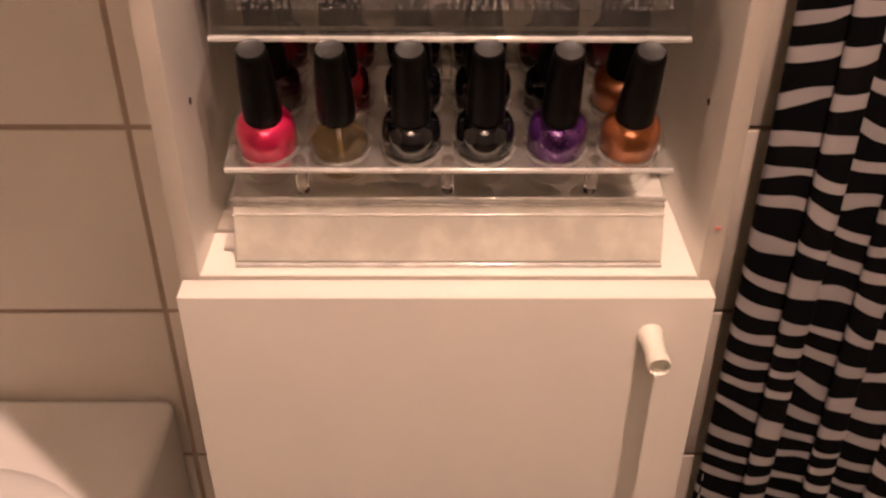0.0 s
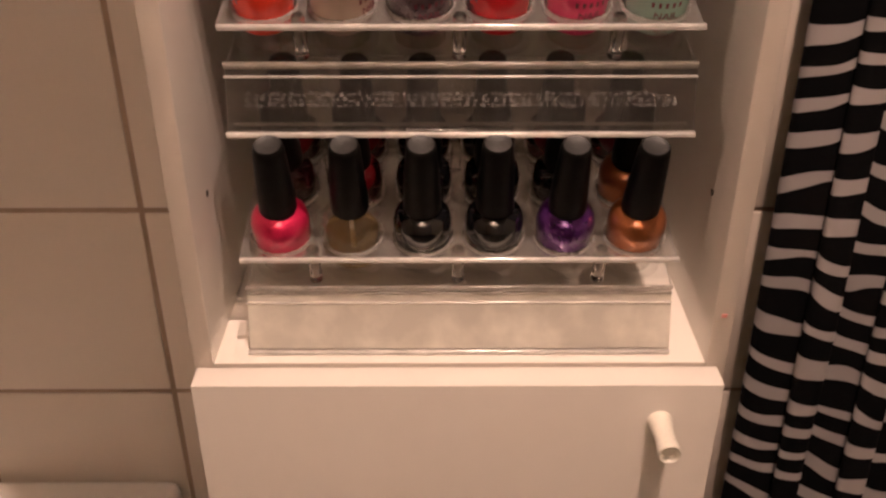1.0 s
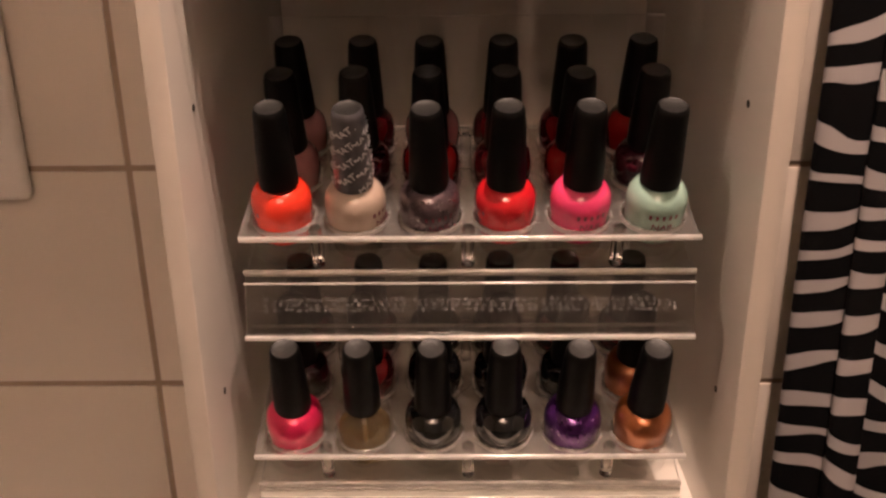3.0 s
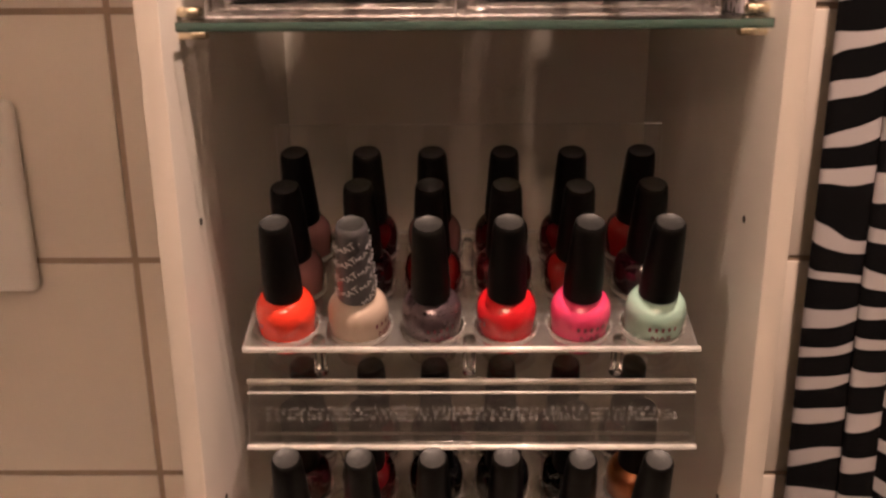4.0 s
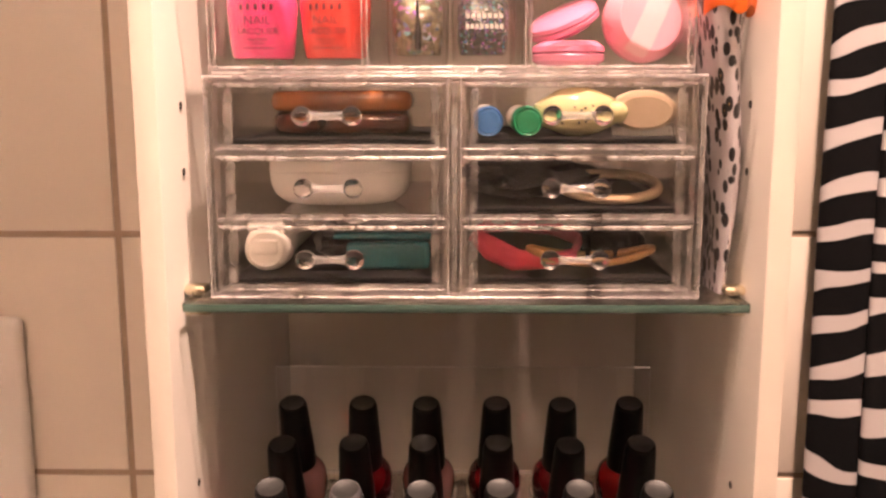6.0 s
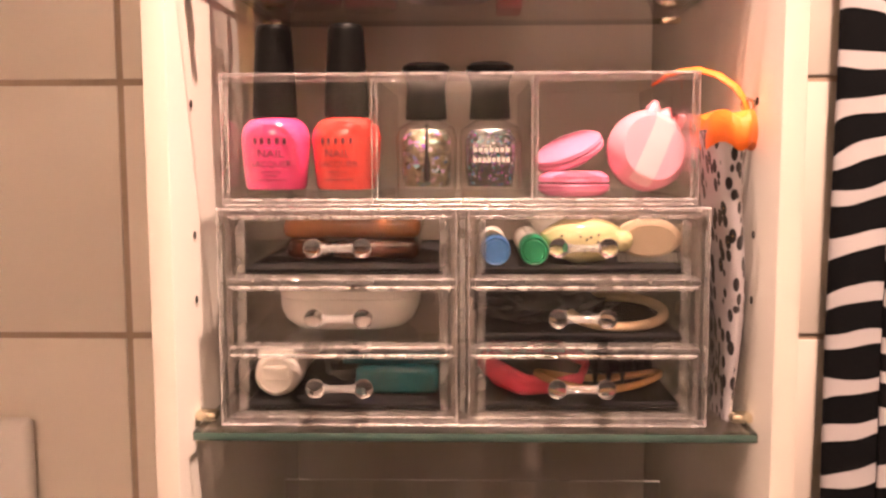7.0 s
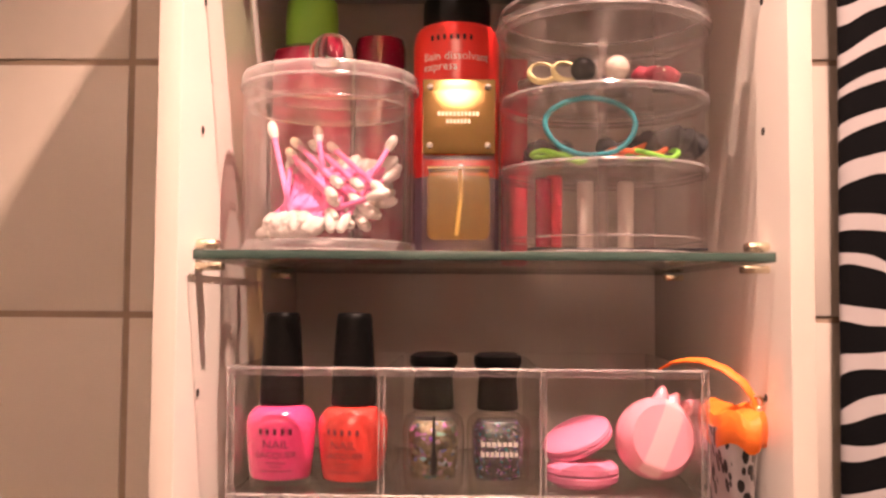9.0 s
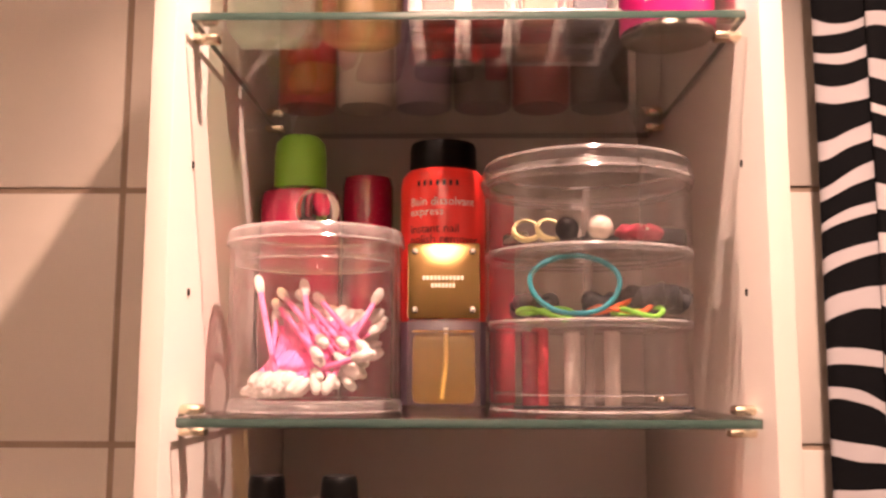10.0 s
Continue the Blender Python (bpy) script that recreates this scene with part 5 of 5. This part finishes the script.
# stacking box of three rings with a lid
SX, SY = 0.0672, 0.091
st = thing("stacking_box", "round clear three-tier stacking box full of hair ties", "box", (SX, SY, ZB))
tiers = ((0.0, 0.0455, 0.0545), (0.0465, 0.0835, 0.0558), (0.0845, 0.122, 0.0562))
for z0, z1, r in tiers:
    t_ = part("tier", lathe([(0, z0), (r - 0.004, z0), (r - 0.001, z0 + 0.001), (r, z0 + 0.004), (r, z1 - 0.002), (r - 0.0022, z1 - 0.002), (r - 0.0022, z0 + 0.0016), (0, z0 + 0.0012)], 60), M_JAR, st, "clear round tier")
    part("rim", lathe([(r - 0.0024, z1 - 0.0022), (r + 0.0009, z1 - 0.0030), (r + 0.0012, z1 - 0.0005), (r - 0.0018, z1 + 0.0002)], 60), M_JAREDGE, t_)
part("lid", lathe([(0.0575, 0.1205), (0.0578, 0.1235), (0.057, 0.1305), (0.0555, 0.1325), (0.05, 0.1332), (0, 0.1336)], 60), M_JAR, st, "clear lid")
part("lid_rim", lathe([(0.0576, 0.1225), (0.0584, 0.1232), (0.0582, 0.126), (0.0572, 0.1264)], 60), M_JAREDGE, st)
# painted highlight rings round the tiers and the lid
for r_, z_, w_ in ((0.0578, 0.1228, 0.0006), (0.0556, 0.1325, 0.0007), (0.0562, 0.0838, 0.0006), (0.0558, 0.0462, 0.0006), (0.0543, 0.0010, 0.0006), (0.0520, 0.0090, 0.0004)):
    ring_glint("tier_glint", st, r_, z_, w_)
part("post", lathe([(0.0026, 0.0014), (0.0026, 0.1204)], 20, cy=0.0), M_JAREDGE, st, "clear middle post")
M_BLUETIE = surface("turquoise_elastic", (0.02, 0.3, 0.36), 0.6, bump=0.3)
M_NEONG = surface("neon_green_elastic", (0.25, 0.7, 0.06), 0.6, bump=0.3)
M_NEONO = surface("neon_orange_elastic", (0.9, 0.16, 0.04), 0.6, bump=0.3)
M_PEARL = surface("pearl", (0.8, 0.72, 0.62), 0.15, coat=0.9)
M_RIBBON = surface("pale_yellow_ribbon", (0.75, 0.68, 0.35), 0.6)


def loop_thing(name, label, place, rx, ry, rad, mat_, turn=(0, 0, 0), wob=0.0, group="hair ties"):
    o = thing(name, label, "hair tie", place, turn, group)
    part("band", sweep([(rx * math.cos(a) * (1 + wob * math.sin(3 * a)), ry * math.sin(a), wob * 0.02 * math.sin(2 * a)) for a in [2 * math.pi * j / 40 for j in range(40)]], rad, 8, True), mat_, o)
    return o


z1, z2 = ZB + 0.0481, ZB + 0.0861
loop_thing("hair_tie", "turquoise elastic hair tie standing upright", (SX - 0.012, SY - 0.040, z1 + 0.0162), 0.0228, 0.0150, 0.0014, M_BLUETIE, (83, 0, 3), 0.03)
loop_thing("hair_tie", "neon green elastic hair tie lying flat", (SX - 0.026, SY - 0.031, z1 + 0.0025), 0.014, 0.007, 0.0014, M_NEONG, (12, 4, 10), 0.1)
loop_thing("hair_tie", "neon green elastic hair tie lying flat", (SX + 0.020, SY - 0.037, z1 + 0.0025), 0.012, 0.006, 0.0014, M_NEONG, (10, 0, -6), 0.1)
loop_thing("hair_tie", "neon orange elastic hair tie lying flat", (SX + 0.012, SY - 0.033, z1 + 0.005), 0.016, 0.007, 0.0014, M_NEONO, (14, -6, -8), 0.12)
for k, (dx, dy, rr) in enumerate(((0.033, -0.022, 0.0155), (0.010, -0.008, 0.013), (-0.030, -0.004, 0.012))):
    o = thing("hair_scrunchie", "bundled black elastic hair scrunchie", "hair tie", (SX + dx, SY + dy, z1), (0, 0, 40 * k), "black scrunchies")
    part("band", sweep([((rr * 0.7 + 0.002 * math.sin(5 * a)) * math.cos(a), (rr * 0.7) * math.sin(a), rr * 0.62 + 0.002 * math.sin(3 * a)) for a in [2 * math.pi * j / 32 for j in range(32)]], [rr * 0.42 * (1 + 0.18 * math.sin(9 * j)) for j in range(32)], 10, True), M_BLACKCLOTH, o)
for (dx, dy, rr), mt, lab in (((0.0005, -0.045, 0.0066), M_PEARL, "white pearl bead hair tie"), ((-0.016, -0.043, 0.0062), M_CAP, "shiny black bead hair tie")):
    o = thing("bead_hair_tie", lab, "hair tie", (SX + dx, SY + dy, z2), group="bead hair ties")
    bm = bmesh.new()
    bmesh.ops.create_uvsphere(bm, u_segments=24, v_segments=16, radius=rr, matrix=Matrix.Translation((0, 0, rr)))
    part("bead", bm, mt, o)
    part("band", sweep([(0.010 * math.cos(a), 0.012 + 0.009 * math.sin(a), 0.0018) for a in [2 * math.pi * j / 24 for j in range(24)]], 0.0013, 7, True), M_INK, o)
o = thing("ribbon_bow", "pale yellow ribbon bow", "ribbon", (SX - 0.030, SY - 0.036, z2))
for k, (cx, rot) in enumerate(((-0.006, 0), (0.006, 25))):
    part("loop", sweep([(cx + 0.0065 * math.cos(a), 0.003 * math.sin(a) - 0.002 * k, 0.0065 + 0.0055 * math.sin(a + rot)) for a in [2 * math.pi * j / 20 for j in range(20)]], 0.0018, 8, True, flat=0.5), M_RIBBON, o)
o = thing("flower_clip", "small dark red flower hair clip", "hair clip", (SX + 0.022, SY - 0.034, z2))
bm = bmesh.new()
for k in range(7):
    a = 2 * math.pi * k / 7
    blob(bm, 0.0075 * math.cos(a), 0.0045 * math.sin(a), 0.0052, 0.0052, 0.0046, 0.0045, 0.3, k, 2)
part("petals", bm, surface("red_petal", (0.35, 0.02, 0.05), 0.6), o)
bm = bmesh.new()
for k in range(9):
    blob(bm, rnd.uniform(-0.005, 0.005), rnd.uniform(-0.008, -0.004), 0.0055 + rnd.uniform(-0.001, 0.003), 0.0009, 0.0009, 0.0009, 0, 0, 1)
part("beads", bm, M_PEARL, o)
for k, (dx, dy, sx_, sy_, sz_, mt, lab) in enumerate(((0.036, -0.020, 0.013, 0.008, 0.0085, M_BLACKCLOTH, "black"), (0.045, -0.012, 0.006, 0.010, 0.008, M_TORTOISE, "brown"), (-0.038, -0.018, 0.010, 0.009, 0.006, M_TORTOISE, "brown"), (0.004, -0.015, 0.012, 0.010, 0.0075, M_BLACKCLOTH, "black"), (0.010, 0.022, 0.015, 0.010, 0.007, M_BLACKCLOTH, "black"))):
    o = thing("hair_clip", f"small {lab} hair clip in a clear tier", "hair clip", (SX + dx, SY + dy, z2), (0, 0, 25 * k), "hair clips")
    bm = a_box(-sx_, sx_, -sy_ * 0.6, sy_ * 0.6, 0, sz_ * 1.1, bevel=0.0022, seg=3)
    part("clip", bm, mt, o)
    part("spring", sweep([(-sx_ * 0.6, 0, sz_ * 1.1 + 0.0006), (sx_ * 0.6, 0, sz_ * 1.1 + 0.0016)], 0.0008, 6), M_CHROME, o)
z0_ = ZB + 0.0018
# coloured sticks stand in for upright shapes and reflections in the lowest tier
for k, (dx, dy, h, mt, lab) in enumerate(((-0.033, -0.010, 0.040, M_RASP, "dark red"), (-0.027, -0.004, 0.042, M_REDCLOTH, "coral"), (-0.008, 0.012, 0.041, M_IVORY, "ivory"), (0.014, 0.01, 0.041, M_IVORY, "ivory"))):
    o = thing("small_stick", f"short {lab} stick standing in for upright reflections in a tier", "lip balm", (SX + dx, SY + dy, z0_), group="lip balm sticks")
    part("tube", lathe([(0, 0), (0.0042, 0), (0.0044, 0.0006), (0.0044, h * 0.6), (0, h * 0.6)], 18), mt, o)
    part("cap", lathe([(0.0044, h * 0.605), (0.0046, h * 0.61), (0.0046, h * 0.97), (0.0035, h), (0, h)], 18), mt, o)
for k in range(18):
    dx = rnd.uniform(-0.035, 0.035)
    o = thing("bobby_pin", "thin black bobby pin lying flat", "hair pin", (SX + dx, SY - 0.028 - rnd.uniform(0, 0.010), z0_ + 0.0009), (0, 0, rnd.uniform(-25, 25)), "bobby pins")
    part("wire", sweep([(-0.012, 0.0011, 0), (0.011, 0.0014, 0), (0.0125, 0, 0), (0.011, -0.0012, 0), (-0.012, -0.0008, 0)], 0.0007, 6), M_INK, o)

# ---- top glass shelf ----
ZC = SHELF_C + 0.0005
M_PALEGREEN = clear_sheet("pale_green_glass", (0.78, 0.85, 0.76), 1.5, 0.05, haze=0.25, haze_color=(0.5, 0.55, 0.45), grime_glint=0.05)
g = thing("pale_green_bottle", "wide pale green glass lotion bottle", "bottle", (-0.101, 0.055, ZC))
part("body", a_box(-0.023, 0.023, -0.016, 0.016, 0, 0.085, bevel=0.004, seg=3), M_PALEGREEN, g)
part("cap", lathe([(0.011, 0.0852), (0.0115, 0.086), (0.0115, 0.108), (0, 0.109)], 28), M_IVORY, g)
g = thing("golden_perfume_bottle", "squat bottle of golden perfume", "perfume", (-0.0555, 0.055, ZC))
part("body", lathe([(0, 0), (0.017, 0), (0.0215, 0.003), (0.0225, 0.02), (0.021, 0.05), (0.012, 0.06), (0, 0.06)], 36, power=3), M_OIL, g, "golden glass body")
part("cap", lathe([(0.009, 0.0602), (0.0105, 0.061), (0.0105, 0.088), (0, 0.089)], 28), M_GOLD, g)
lip = thing("lipstick_holder", "clear acrylic lipstick holder with ribbed compartments", "organiser", (0.0245, 0.062, ZC))
bm = a_box(-0.0525, 0.0525, -0.036, 0.036, 0.0, 0.003, bevel=0.001, edge_below=0.0035)
part("base", bm, (M_ACRYL, M_ACRYL_EDGE), lip)
# white-hazed rods paint the highlight on the holder's base
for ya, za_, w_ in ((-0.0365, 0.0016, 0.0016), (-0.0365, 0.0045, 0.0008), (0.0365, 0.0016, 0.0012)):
    part("base_glint", sweep([(-0.0525, ya, za_), (0.0525, ya, za_)], w_, 10), M_RING, lip, "pale rod painted as a base edge highlight")
for i in range(5):
    x = -0.0525 + 0.02575 * i
    part("partition", a_box(x - 0.001 if i else x, x + 0.001 if i < 4 else x, -0.036, 0.036, 0.0032, 0.045, edge_below=0.003) if 0 < i < 4 else a_box(x - 0.001, x + 0.001, -0.036, 0.036, 0.0032, 0.045, edge_below=0.003), (M_ACRYL, M_ACRYL_EDGE), lip)
for yy in (-0.035, -0.011, 0.013, 0.036):
    part("rib", a_box(-0.0515, 0.0515, yy - 0.001, yy + 0.001, 0.0032, 0.04, edge_below=0.003), (M_ACRYL, M_ACRYL_EDGE), lip)
tints = [(0.05, 0.04, 0.04), (0.6, 0.08, 0.08), (0.75, 0.35, 0.25), (0.12, 0.13, 0.18), (0.3, 0.05, 0.05), (0.06, 0.05, 0.05), (0.55, 0.1, 0.15), (0.05, 0.05, 0.06)]
n = 0
for iy in range(3):
    for ix in range(4):
        col = tints[n % 8] if n else (0.05, 0.04, 0.04)
        o = thing("lipstick", "lipstick tube standing in a clear holder", "lipstick", (0.0245 - 0.0386 + 0.02575 * ix, 0.062 - 0.0230 + 0.024 * iy, ZC + 0.0033), group="lipsticks")
        mt = surface("lipstick_tube", col, 0.25, coat=0.5)
        part("base", a_box(-0.0085, 0.0085, -0.0085, 0.0085, 0, 0.03, bevel=0.002), mt, o)
        part("cap", a_box(-0.008, 0.008, -0.008, 0.008, 0.0302, 0.068, bevel=0.002), M_CAP if n % 2 else mt, o)
        n += 1
tube = thing("hot_pink_tube", "hot pink cosmetic tub with a grey metal underside", "tub", (0.1065, 0.056, ZC))
M_HOTTUBE = surface("hot_pink_plastic", (0.92, 0.03, 0.3), 0.35, coat=0.4, vary=0.04)
part("body", lathe([(0.0242, 0.003), (0.0248, 0.004), (0.0248, 0.1), (0.02, 0.11), (0, 0.11)], 40), M_HOTTUBE, tube)
part("foot", lathe([(0, 0.0012), (0.019, 0.0008), (0.0215, 0), (0.0242, 0.0008), (0.0242, 0.0029)], 40), M_CHROME, tube, "brushed grey metal foot")
bm = bmesh.new()
for i in range(14):
    a = -38 + 5.4 * i
    curved_bar(bm, 0.02505, a, a + 3.6, 0.0135, 0.0165, 0, 1)
part("print", bm, M_WHITE_INK, tube, "row of small white marks", smooth=False)

# added bottles stand in for reflections in the glass and darken the bay's back
for x, r, h, col, lab in ((-0.105, 0.0192, 0.12, (0.38, 0.02, 0.012), "red"), (-0.066, 0.0185, 0.11, (0.5, 0.44, 0.4), "white"), (-0.027, 0.0190, 0.13, (0.2, 0.14, 0.22), "lilac"), (0.012, 0.0192, 0.14, (0.035, 0.026, 0.022), "dark brown"), (0.051, 0.0190, 0.12, (0.24, 0.012, 0.02), "dark red"), (0.090, 0.0192, 0.14, (0.018, 0.018, 0.02), "black")):
    o = thing("cosmetic_bottle", f"slim {lab} bottle added for reflections and a dark shelf back", "bottle", (x, 0.185, ZC), group="bottles at the back of the top shelf")
    part("body", lathe([(0, 0), (r * 0.93, 0), (r, 0.002), (r, h * 0.72), (r * 0.8, h * 0.78), (0, h * 0.78)], 28), surface("bottle_plastic", col, 0.35, coat=0.3), o)
    part("cap", lathe([(r * 0.62, h * 0.782), (r * 0.66, h * 0.79), (r * 0.66, h * 0.98), (r * 0.5, h), (0, h)], 24), M_CAP if lab in ("white", "red") else M_IVORY, o)

# ---- wall tiles ----
PITCH, JOINT = 0.2025, 0.0052
bm = a_box(-PITCH / 2 + JOINT / 2, PITCH / 2 - JOINT / 2, 0.0012, 0.006, -PITCH / 2 + JOINT / 2, PITCH / 2 - JOINT / 2, bevel=0.0009)
first = part("tile", bm, M_TILE, wall_north)
tile_mesh = first.data
spots = [(-0.276 + PITCH * (i + 0.5), 0.8005 + PITCH * (k + 0.5)) for i in range(-5, 7) for k in range(-4, 9)]
spots = [(x, z) for x, z in spots if -1.3 < x - PITCH / 2 and x + PITCH / 2 < 1.3 and 0 < z - PITCH / 2 and z + PITCH / 2 < CEIL_Z]
for i, (x, z) in enumerate(spots):
    t = first if i == 0 else new("tile", tile_mesh)
    t.parent = wall_north
    t.location = (x, WALL_Y, z)
    t.rotation_euler = (radians(random.uniform(-0.25, 0.25)), 0, radians(random.uniform(-0.25, 0.25)))
